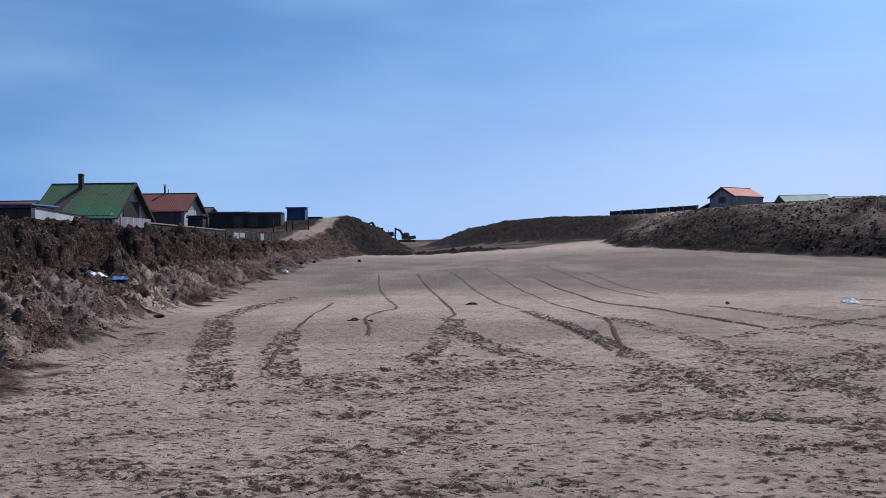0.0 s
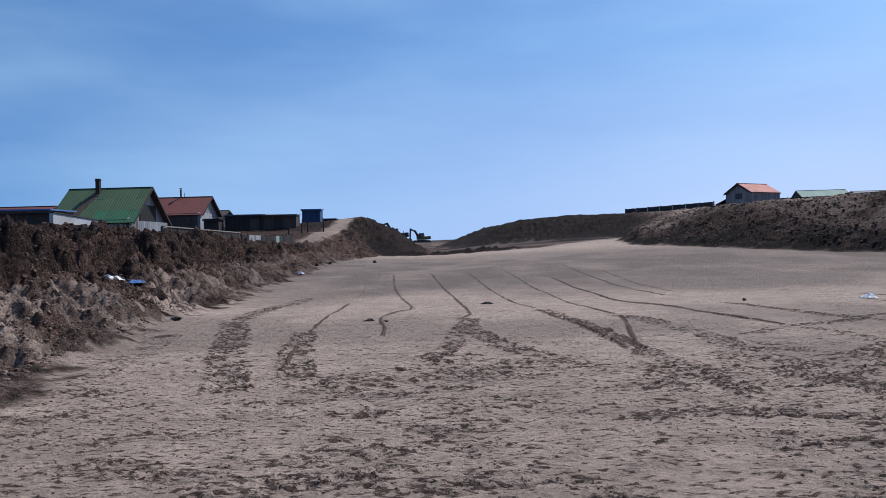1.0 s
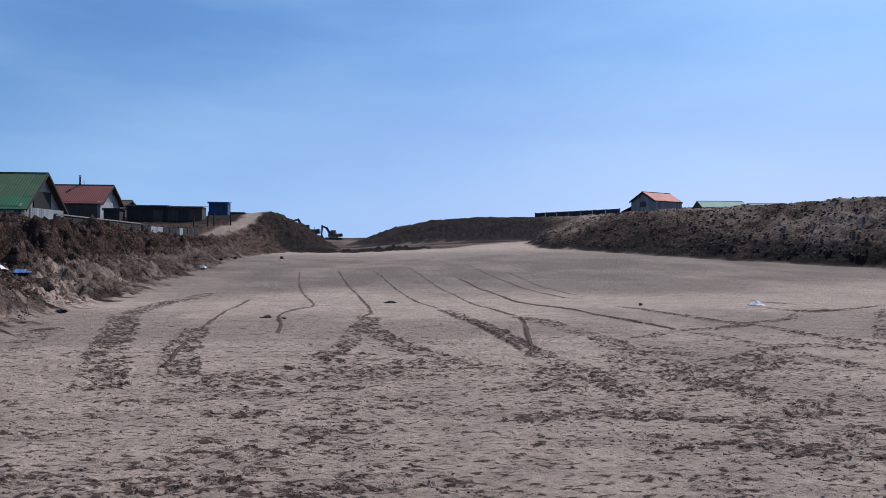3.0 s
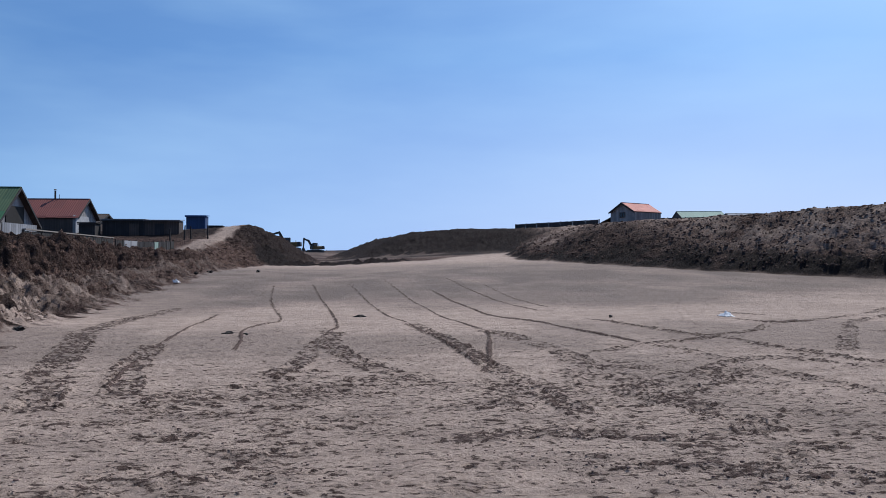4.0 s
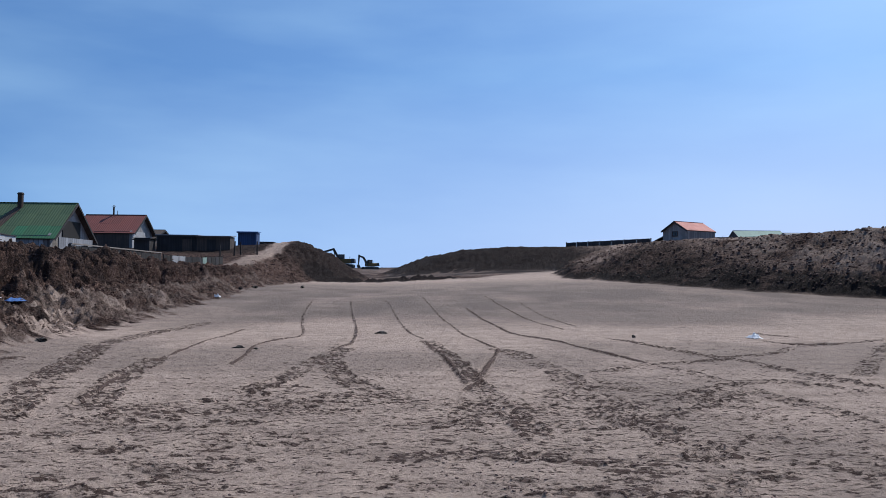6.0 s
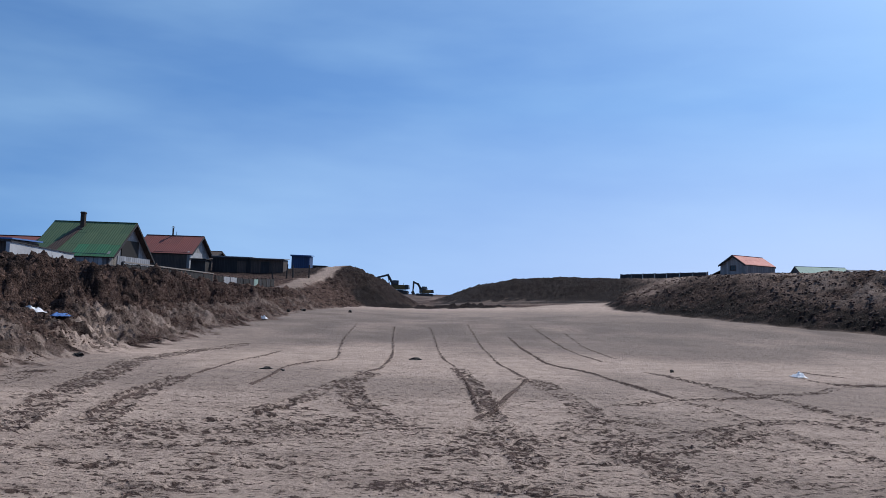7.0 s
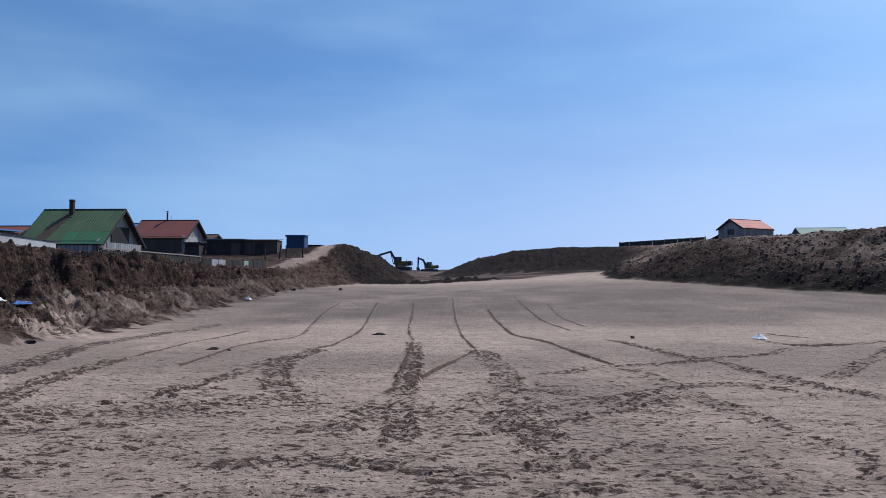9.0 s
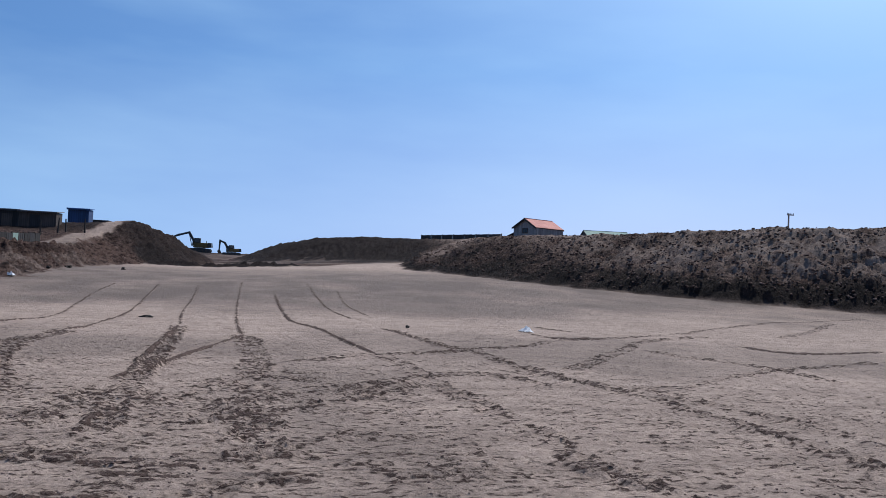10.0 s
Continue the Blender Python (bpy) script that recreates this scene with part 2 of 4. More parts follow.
# marks of the machines on the sand: places along the middle, width, depth, kind
TRACKS = [
    ([(-4.7, 29.6), (-5.3, 24.9), (-5.0, 20.0), (-4.1, 16.2), (-3.5, 13.3), (-3.0, 11.3), (-2.5, 9.2)], 0.62, 1.15, "tread"),
    ([(-5.5, 16.6), (-4.95, 13.5), (-4.55, 11.0), (-4.4, 9.5), (-4.4, 8.4)], 0.5, 0.7, "tread"),
    ([(-3.1, 27.2), (-2.85, 19.5), (-2.55, 15.4)], 0.08, 0.8, "ridge"),
    ([(-2.75, 16.4), (-2.5, 14.6), (-2.25, 12.4), (-1.95, 10.9), (-1.7, 9.8)], 0.5, 1.1, "tread"),
    ([(-2.45, 14.0), (-2.3, 12.2), (-2.1, 10.6)], 0.07, 1.0, "ridge"),
    ([(-2.5, 43.0), (-1.85, 33.0), (-0.9, 24.4), (-1.3, 21.8), (-1.5, 20.0), (-1.2, 16.9), (-1.1, 14.8)], 0.075, 0.9, "ridge"),
    ([(-0.6, 44.0), (0.15, 33.0), (0.5, 27.8), (0.7, 21.4), (0.5, 19.4)], 0.085, 1.1, "ridge"),
    ([(0.6, 19.6), (0.5, 17.4), (0.6, 15.4), (0.98, 13.2), (1.45, 11.8)], 0.5, 1.1, "tread"),
    ([(0.42, 17.2), (0.2, 14.0), (0.0, 12.4), (-0.2, 11.6), (-0.4, 11.0)], 0.34, 1.0, "tread"),
    ([(-1.9, 10.6), (-0.9, 10.7), (-0.4, 11.0), (0.0, 11.4), (0.55, 11.15), (1.35, 11.2), (2.1, 11.1), (3.1, 11.0)], 0.12, 1.0, "churn"),
    ([(-0.5, 11.0), (0.0, 11.9), (0.5, 11.6)], 0.5, 1.3, "churn"),
    ([(1.3, 44.0), (1.7, 36.6), (2.1, 27.7), (2.6, 22.0)], 0.08, 0.9, "ridge"),
    ([(2.6, 22.0), (2.8, 18.6), (2.95, 15.6), (3.0, 13.0), (3.1, 11.0), (3.2, 9.4), (3.25, 8.4)], 0.36, 1.2, "tread"),
    ([(2.55, 22.0), (2.72, 18.0), (2.8, 15.0), (2.85, 12.6)], 0.07, 1.0, "ridge"),
    ([(3.3, 47.0), (3.65, 30.4), (3.95, 22.5), (4.15, 19.4)], 0.075, 0.9, "ridge"),
    ([(4.18, 19.2), (4.38, 16.4), (4.5, 14.1), (4.52, 11.1), (4.54, 9.4), (4.58, 8.0), (4.65, 6.6)], 0.50, 1.0, "tread"),
    ([(4.18, 19.3), (3.85, 17.2), (3.45, 15.1), (3.0, 12.7), (2.7, 11.8)], 0.085, 1.0, "ridge"),
    ([(3.2, 11.4), (3.6, 11.5), (4.05, 11.9), (4.4, 12.4)], 0.5, 0.8, "churn"),
    ([(5.0, 38.0), (5.1, 32.5), (5.3, 26.0), (5.7, 23.2), (6.1, 20.3), (6.3, 17.7), (6.6, 15.4)], 0.10, 1.2, "ridge"),
    ([(6.6, 15.4), (6.8, 13.8), (6.9, 12.6), (6.95, 11.4), (7.05, 10.6), (7.1, 9.4), (7.25, 8.4), (7.2, 7.1), (7.45, 6.5), (7.8, 5.6)], 0.34, 1.0, "tread"),
    ([(4.7, 14.1), (5.4, 14.15), (5.95, 14.8), (6.6, 15.4), (7.8, 15.9), (8.9, 17.0), (9.6, 17.4), (11.3, 19.4)], 0.28, 1.1, "tread"),
    ([(11.3, 19.4), (13.7, 20.9), (16.5, 23.1), (21.7, 27.8), (30.0, 32.0)], 0.26, 0.8, "tread"),
    ([(6.2, 15.0), (6.65, 15.4), (7.1, 15.6)], 0.36, 1.6, "churn"),
    ([(3.75, 9.3), (4.25, 10.2), (4.85, 10.7), (5.5, 11.0), (6.2, 11.8), (6.8, 12.6), (7.4, 12.9), (8.0, 12.9), (8.5, 12.0)], 0.34, 1.0, "tread"),
    ([(3.8, 8.7), (4.4, 9.25), (5.0, 9.9), (5.6, 10.4), (6.2, 11.0), (6.8, 11.9)], 0.22, 1.0, "tread"),
    ([(7.7, 21.7), (8.05, 19.4), (8.2, 17.5), (8.65, 16.0), (8.7, 14.5), (9.0, 13.0), (9.25, 11.8), (9.45, 10.9), (9.6, 9.7), (9.75, 8.1), (9.78, 7.0), (9.9, 6.0)], 0.30, 1.1, "tread"),
    ([(9.6, 12.3), (9.9, 11.2), (10.1, 10.2), (10.35, 9.4), (10.5, 8.7), (10.8, 7.6)], 0.34, 0.9, "tread"),
    ([(11.3, 21.4), (11.55, 20.3), (12.3, 20.2), (13.4, 20.6)], 0.16, 1.1, "ridge"),
    ([(12.4, 25.2), (12.7, 23.8), (13.2, 22.4)], 0.12, 0.9, "ridge"),
    ([(9.3, 13.4), (10.0, 14.3), (10.7, 15.4), (12.4, 17.8), (13.8, 19.8), (17.5, 22.8)], 0.34, 0.9, "tread"),
    ([(12.8, 17.7), (13.0, 16.6), (13.7, 15.2), (13.8, 14.1), (13.9, 12.4)], 0.28, 1.1, "tread"),
    ([(9.7, 12.15), (10.5, 11.8), (12.1, 13.1), (14.3, 14.7), (16.3, 15.7), (19.0, 16.6)], 0.26, 0.9, "tread"),
    ([(16.2, 19.5), (16.9, 18.0), (20.6, 19.6)], 0.2, 0.9, "ridge"),
    ([(19.6, 22.6), (22.4, 25.3), (27.0, 30.0)], 0.34, 0.8, "tread"),
    ([(6.75, 46.0), (6.75, 35.7), (6.85, 30.0), (7.25, 26.3)], 0.085, 0.9, "ridge"),
    ([(8.0, 41.0), (7.65, 32.8), (7.9, 27.9)], 0.085, 0.8, "ridge"),
    ([(7.5, 22.6), (7.9, 20.0), (8.05, 18.2), (8.35, 16.9)], 0.10, 0.8, "ridge"),
    ([(8.3, 13.6), (8.9, 13.1), (9.6, 13.5)], 0.4, 0.9, "churn"),
    ([(1.2, 7.4), (2.6, 7.7), (3.9, 7.2), (4.6, 6.5)], 0.55, 1.1, "churn"),
    ([(2.4, 6.5), (3.6, 6.2), (4.8, 5.4)], 0.55, 1.1, "churn"),
    ([(0.2, 5.4), (0.7, 5.6), (1.1, 5.2)], 0.4, 1.1, "churn"),
    ([(1.9, 9.6), (2.4, 9.3), (2.9, 9.4)], 0.3, 1.0, "churn"),
    ([(-3.2, 8.2), (-2.2, 8.6), (-1.0, 8.8)], 0.10, 0.9, "churn"),
    ([(5.4, 12.2), (6.2, 9.6), (6.1, 7.0), (5.2, 5.2)], 0.5, 0.5, "tread"),
]
# the dirt way that climbs the slope beside the sheds
WAY = [(-11.4, 67.0), (-10.6, 74.0), (-9.6, 80.0), (-9.4, 86.0), (-10.5, 94.0)]


def rim(x, y):
    """Distance outside the dug floor (minus: inside) and the bank's top, width and ledge there."""
    P = np.array(RIM, float)
    best = np.full(x.shape, 1e9)
    tot = np.zeros(x.shape)
    vals = [np.zeros(x.shape) for _ in range(3)]
    inside = np.zeros(x.shape, bool)
    for i in range(len(P)):
        p, q = P[i], P[(i + 1) % len(P)]
        dx, dy = q[0] - p[0], q[1] - p[1]
        xs = p[0] + (y - p[1]) / (dy if abs(dy) > 1e-9 else 1e-9) * dx
        inside ^= ((p[1] > y) != (q[1] > y)) & (x < xs)
        if i == len(P) - 1:
            continue
        t = np.clip(((x - p[0]) * dx + (y - p[1]) * dy) / (dx * dx + dy * dy), 0, 1)
        d2 = (x - p[0] - t * dx) ** 2 + (y - p[1] - t * dy) ** 2
        best = np.minimum(best, d2)
        w = 1 / (d2 + 1.0) ** 2
        tot += w
        for k in range(3):
            vals[k] += w * (p[2 + k] + t * (q[2 + k] - p[2 + k]))
    d = np.sqrt(best) * np.where(inside, -1, 1)
    return d, vals[0] / tot, vals[1] / tot, vals[2] / tot


def floor_height(x, y):
    k = np.clip(y - 20, 0, 80)
    z = np.interp(y, [14, 20, 26, 32, 40, 50, 60, 70, 80, 220], [0, -0.06, -0.13, -0.06, 0.2, 0.5, 0.76, 0.98, 1.15, 3.67])
    return z + 0.0009 * np.clip(x, 0, 30) * k + 0.008 * np.clip(x, 0, 12) * np.clip((y - 14) / 8, 0, 1)


def clods(x, y, size, fill=0.8, seed=0):
    """Heaped lumps of about that size, 0 to 1 high."""
    u = x / size + (fbm(x * 2.3 / size, y * 2.3 / size, 2) - 0.5) * 0.9
    v = y / size + (fbm(x * 2.3 / size + 31, y * 2.3 / size + 7, 2) - 0.5) * 0.9
    ui, vi = np.floor(u).astype(int), np.floor(v).astype(int)
    h = np.zeros(x.shape)
    for i in (-1, 0, 1):
        for j in (-1, 0, 1):
            a, b = (ui + i + seed) % 256, (vi + j + 3 * seed) % 256
            r1, r2, r3, r4 = _T[a, b], _T[b, a], _T[(a + 91) % 256, (b + 37) % 256], _T[(b + 53) % 256, (a + 11) % 256]
            d2 = ((u - ui - i - r1) ** 2 + (v - vi - j - r2) ** 2) / (0.3 + 0.55 * r3) ** 2
            h = np.maximum(h, np.where(r4 < fill, (0.35 + 0.65 * r3) * np.clip(1 - d2, 0, 1) ** 0.6, 0))
    return h


def billow(x, y, f):
    """Heaped lumps with sharp creases between them, 0 to 1."""
    u, v = x * f + 0.8 * vnoise(x * f * 0.7 + 5, y * f * 0.7), y * f + 0.8 * vnoise(x * f * 0.7, y * f * 0.7 + 13)
    return 0.65 * np.abs(2 * vnoise(u, v) - 1) + 0.35 * np.abs(2 * vnoise(u * 2.1 + 3, v * 2.1 + 8) - 1)


def along(pts, x, y):
    """Distance from a smooth line through pts, and the length run along it."""
    P = [np.array(p, float) for p in pts]
    P = [2 * P[0] - P[1]] + P + [2 * P[-1] - P[-2]]
    line = []
    for k in range(1, len(P) - 2):
        for t in np.arange(0, 1, 1 / 8):
            line.append(0.5 * (2 * P[k] + (P[k + 1] - P[k - 1]) * t + (2 * P[k - 1] - 5 * P[k] + 4 * P[k + 1] - P[k + 2]) * t * t
                               + (3 * P[k] - P[k - 1] - 3 * P[k + 1] + P[k + 2]) * t ** 3))
    line.append(P[-2])
    best, run, side, s0 = np.full(x.shape, 1e9), np.zeros(x.shape), np.zeros(x.shape), 0.0
    for p, q in zip(line[:-1], line[1:]):
        e = q - p
        n = float(np.hypot(*e)) + 1e-9
        t = np.clip(((x - p[0]) * e[0] + (y - p[1]) * e[1]) / n ** 2, 0, 1)
        dx, dy = x - p[0] - t * e[0], y - p[1] - t * e[1]
        d = np.hypot(dx, dy)
        near = d < best
        best, run, side = np.where(near, d, best), np.where(near, s0 + t * n, run), np.where(near, np.sign(e[0] * dy - e[1] * dx), side)
        s0 += n
    return best, run, side, s0


def marks(x, y):
    """Relief the machines have left on the sand, and its darkening: damp plus painted shade."""
    dz, dark = np.zeros(x.shape), np.zeros(x.shape)
    for pts, wide, deep, kind in TRACKS:
        xs, ys = [p[0] for p in pts], [p[1] for p in pts]
        m = (x > min(xs) - 1) & (x < max(xs) + 1) & (y > min(ys) - 1) & (y < max(ys) + 1)
        if not m.any():
            continue
        px, py = x[m], y[m]
        d, run, side, total = along(pts, px, py)
        d = d + ((fbm(px * 3, py * 3, 2) - 0.5) * 0.10 + (fbm(px * 9, py * 9, 2) - 0.5) * 0.07) * (wide / 0.3)
        ends = 1.6 * fbm(px * 2.3 + 5, py * 2.3, 3) - 0.8
        fade = smooth(-0.1, 0.7, run - ends) * smooth(-0.1, 0.7, total - run - ends) * (0.7 + 0.5 * smooth(0.3, 0.65, fbm(px * 0.9, py * 0.9, 3)))
        across = side * d
        if kind == "ridge":
            wide = 0.75 * wide
            k = 2.0 * smooth(wide * 0.95, wide * 0.3, d) * (0.55 + 0.45 * smooth(42, 17, py)) * (0.6 + 0.6 * smooth(0.35, 0.6, fbm(px * 4, py * 1.5, 3)))
            z = np.exp(-(d / (wide * 0.5)) ** 2) * 0.028 * (0.7 + 0.6 * fbm(px * 7, py * 5, 3)) - 0.014 * np.exp(-((d - wide * 1.1) / (wide * 0.5)) ** 2)
        elif kind == "tread":
            wide = 0.85 * wide
            inside = smooth(wide * 0.64, wide * 0.40, d)
            # pressed bars across the run, broken up, with a ragged lip on both sides
            bars = fbm(run * 8.0 + across * 3.0, across * 3.0 + 11, 4, 0.62) + 0.06 * np.sin((run + np.abs(across) * 0.6) / 0.34 * 2 * np.pi)
            lip = np.exp(-((d - wide * 0.52) / 0.04) ** 2) * smooth(0.38, 0.52, fbm(px * 3.5, py * 3.5 + 7, 3))
            z = inside * (smooth(0.46, 0.56, bars) * 0.026 - 0.014) + lip * 0.026
            k = np.maximum(inside * (0.38 + 0.62 * smooth(0.46, 0.58, bars)), lip * 1.1) * (0.6 + 0.4 * smooth(0.28, 0.5, fbm(px * 1.3 + 4, py * 1.3, 3)))
        else:
            inside = smooth(wide * 0.9, wide * 0.2, d + (fbm(px * 2.2, py * 2.2, 3) - 0.5) * 0.5)
            torn = fbm(px * 6 + 3, py * 10, 4, 0.62)
            z, k = inside * (smooth(0.45, 0.55, torn) * 0.020 - 0.006), inside * (0.5 + 0.5 * smooth(0.45, 0.55, torn))
        dz[m] += z * deep * fade
        dark[m] = np.maximum(dark[m], k * np.minimum(deep, 1.2) * np.clip(fade * 1.3, 0, 1))
    return dz, dark


def ground_at(x, y, layers=False):
    """Height of the ground, and its layers of earth, damp sand and churned marks."""
    x, y = np.asarray(x, float), np.asarray(y, float)
    d, top, wide, ledge = rim(x, y)
    base = floor_height(x, y)
    near = smooth(10, 25, np.abs(y) + np.abs(x))
    left = smooth(0, -3, x) * smooth(72, 60, y)
    flutes = (fbm(y * 1.1 + 0.2 * x, x * 0.25, 4, 0.6) - 0.5) * 0.55 * left
    d = d + (fbm(x * 0.5, y * 0.5, 4) - 0.5) * 1.3 * near + (fbm(x * 2.1, y * 2.1, 3) - 0.5) * 0.5 + flutes * smooth(1.5, 3.5, d)
    u = d / wide
    cut = smooth(12, 20, x) * smooth(100, 80, y)
    plain = smooth(0, 1, u) * 0.45 + np.clip(u, 0, 1) ** 0.85 * 0.55
    steep = np.interp(u, [0, 0.03, 0.14, 0.2, 0.5, 0.85, 1.0], [0, 0.03, 0.20, 0.25, 0.58, 0.94, 1.0])
    plain = plain + (steep - plain) * cut
    step = np.interp(u, [0, 0.1, 0.42, 0.5, 0.66, 0.74, 0.86, 1.0], [0, 0.06, 0.32, 0.36, 0.42, 0.82, 0.95, 1.0])
    share = plain + (step - plain) * ledge
    rise = np.clip(d - wide, 0, 40) * 0.012 + 0.38 * np.exp(-((x + 16.6) / 2.2) ** 2 - ((y - 40) / 6) ** 2)
    z = base + np.maximum(top - base, 0.2) * share + rise
    out = smooth(0.0, 0.22, u)
    flat = 1 - (0.78 + 0.14 * smooth(80, 95, y)) * smooth(0.78, 1.15, u)
    rubble = out * flat * (1 - 0.25 * cut)
    farther = smooth(92, 125, y)
    z = z + rubble * (fbm(x * 0.35, y * 0.35, 3) - 0.5) * 0.5
    heaps = 0.34 * billow(x, y, 0.8) + 0.34 * billow(x + 9, y, 1.9) + 0.24 * billow(x, y + 5, 4.3)
    strong = (0.75 + left * (0.35 + 0.75 * smooth(0.35, 0.7, u))) * (1 - 0.55 * farther) * (1 - 0.15 * cut)
    z = z + rubble * strong * (heaps - 0.36)
    mid, small = clods(x, y, 0.5, 0.6, 2), clods(x, y, 0.24, 0.7, 3)
    z = z + rubble * (mid * 0.18 + small * 0.14 - 0.10)
    z = z + out * (fbm(x * 5, y * 5, 4, 0.7) - 0.5) * 0.16 * (1 - 0.7 * farther) * (1 - 0.4 * cut)
    # low ridge of pushed earth across the far end of the sand
    ridge = np.exp(-((y - 77 - (fbm(x * 0.3, y * 0 + 3, 3) - 0.5) * 4) / 2.0) ** 2) * smooth(-8, -4, x) * smooth(9, 5, x)
    z = z + ridge * (0.05 + 0.45 * clods(x, y, 0.9, 0.7, 6) * smooth(0.35, 0.6, fbm(x * 0.7, y * 0.7, 3)) + 0.3 * clods(x, y, 0.4, 0.6, 8)) * (1 - out)
    # crumbs and scuffs over the sand, where the ground is finely meshed
    seen = smooth(2.4, 3.4, np.hypot(x - 2.2, y + 0.6)) * smooth(50.5, 46, np.abs(np.degrees(np.arctan2(x - 2.2, y + 0.6))))
    sand = 1 - out
    close = smooth(26, 9, np.hypot(x - 2, y))
    rough = smooth(0.36, 0.72, fbm(x * 0.8 + 3, y * 0.8 + 8, 4)) * close
    low = smooth(12.6, 9.8, y + (fbm(x * 0.4, y * 0.4 + 5, 3) - 0.5) * 4)
    churned = np.clip(rough * 0.55 + low * (0.5 + 0.45 * rough), 0, 1.1) * (1 - 0.6 * smooth(5.2, 7.2, x + (fbm(x * 0.6, y * 0.6 + 2, 3) - 0.5) * 3))
    ragged = fbm(x * 6.0 + 1.6 * fbm(x * 1.5, y * 1.5, 2), y * 12.0, 5, 0.66)
    clumps = smooth(0.42, 0.64, fbm(x * 1.9 + 5, y * 2.9, 3)) * np.clip(churned, 0, 1)
    flecks = smooth(0.50, 0.60, ragged) * seen
    crust = smooth(0.49, 0.55, fbm(x * 2.6 + 7, y * 6.5, 4, 0.6)) * seen * close
    z = z + sand * ((fbm(x * 0.25, y * 0.25, 3) - 0.5) * 0.10 + (fbm(x * 2.2, y * 2.8, 4, 0.6) - 0.5) * (0.02 + 0.02 * churned) * (0.2 + 0.8 * seen))
    z = z + sand * (flecks * (0.005 + 0.018 * clumps) + crust * 0.007 + seen * (fbm(x * 12, y * 20, 3, 0.7) - 0.5) * (0.008 + 0.010 * churned))
    dz, dark = marks(x, y)
    dz, dark = dz * seen, dark * seen
    z = z + sand * dz
    far = smooth(300, 700, np.hypot(x, y))
    z = z * (1 - far) + far * -6
    if not layers:
        return z
    earth = smooth(-0.045, 0.05, u + (fbm(x * 1.3, y * 1.3, 4) - 0.5) * (0.30 - 0.22 * cut))
    beyond = smooth(74, 79, y + (fbm(x * 0.35, y * 0.35, 3) - 0.5) * 9 - 10 * smooth(8, 16, x)) * (0.55 + 0.4 * smooth(0.4, 0.6, fbm(x * 0.2, y * 0.2, 3)))
    way = smooth(1.4, 0.5, along(WAY, x, y)[0] + (fbm(x, y, 3) - 0.5) * 1.2)
    earth = np.maximum(np.maximum(earth, beyond), smooth(0.1, 0.35, ridge)) * (1 - 0.85 * way)
    # sandy runs on the lower left slope and the right spoil slope
    pale = smooth(0.15, 0.32, u) * smooth(14, 19, x) * (0.85 * smooth(21, 28, x) + 0.6 * smooth(62, 70, y) * smooth(92, 80, y))
    spill = smooth(0.25, 0.68, fbm(x * 0.8, y * 0.8, 4)) * smooth(0.66, 0.50, u) * left * (0.7 + 0.3 * smooth(46, 22, y)) + smooth(0.25, 0.6, fbm(x * 0.5, y * 0.5, 4)) * pale
    spill = spill * (0.5 + 0.5 * smooth(0.40, 0.50, fbm(x * 3.1, y * 3.1, 4, 0.6)))
    earth = earth * (1 - spill)
    damp = smooth(1.25, 0.4, np.hypot((x - 11.5) / 7.5, (y - 33) / 6.5) + (fbm(x * 0.3, y * 0.3, 4) - 0.5) * 0.7) * 0.8
    damp = np.maximum(damp, 1.0 * smooth(24, 36, y + (fbm(x * 0.25, y * 0.25, 3) - 0.5) * 14) * smooth(75, 58, y + x * 0.4) * (0.4 + 0.9 * fbm(x * 0.5 + 9, y * 0.35, 4)))
    damp = np.maximum(damp, 0.5 * smooth(0.55, 0.75, fbm(x * 0.22 + 40, y * 0.12, 4)))
    # share of dark flecks, damp and painted clod shadow together
    churn = np.clip(np.maximum(dark, seen * (0.14 * close + churned * 0.20 + 0.44 * clumps)), 0, 2.2)
    # black soil; on the hill and right bank the slopes' shade is put in
    topsoil_shade = earth * np.clip(0.55 * left * smooth(0.60, 0.74, u) * smooth(0.38, 0.60, fbm(x * 0.9, y * 0.9 + 3, 4)) + smooth(-2, 2, x) * smooth(84, 94, y) + smooth(12, 16, x) * smooth(0.27, 0.15, u + (fbm(x * 0.7, y * 0.7, 3) - 0.5) * (0.3 + 0.5 * smooth(26, 20, x)))
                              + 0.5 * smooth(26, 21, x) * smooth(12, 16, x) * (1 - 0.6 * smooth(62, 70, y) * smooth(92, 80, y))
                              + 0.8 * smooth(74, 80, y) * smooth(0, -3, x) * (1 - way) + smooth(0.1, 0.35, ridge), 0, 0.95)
    return z, earth, damp, churn, topsoil_shade


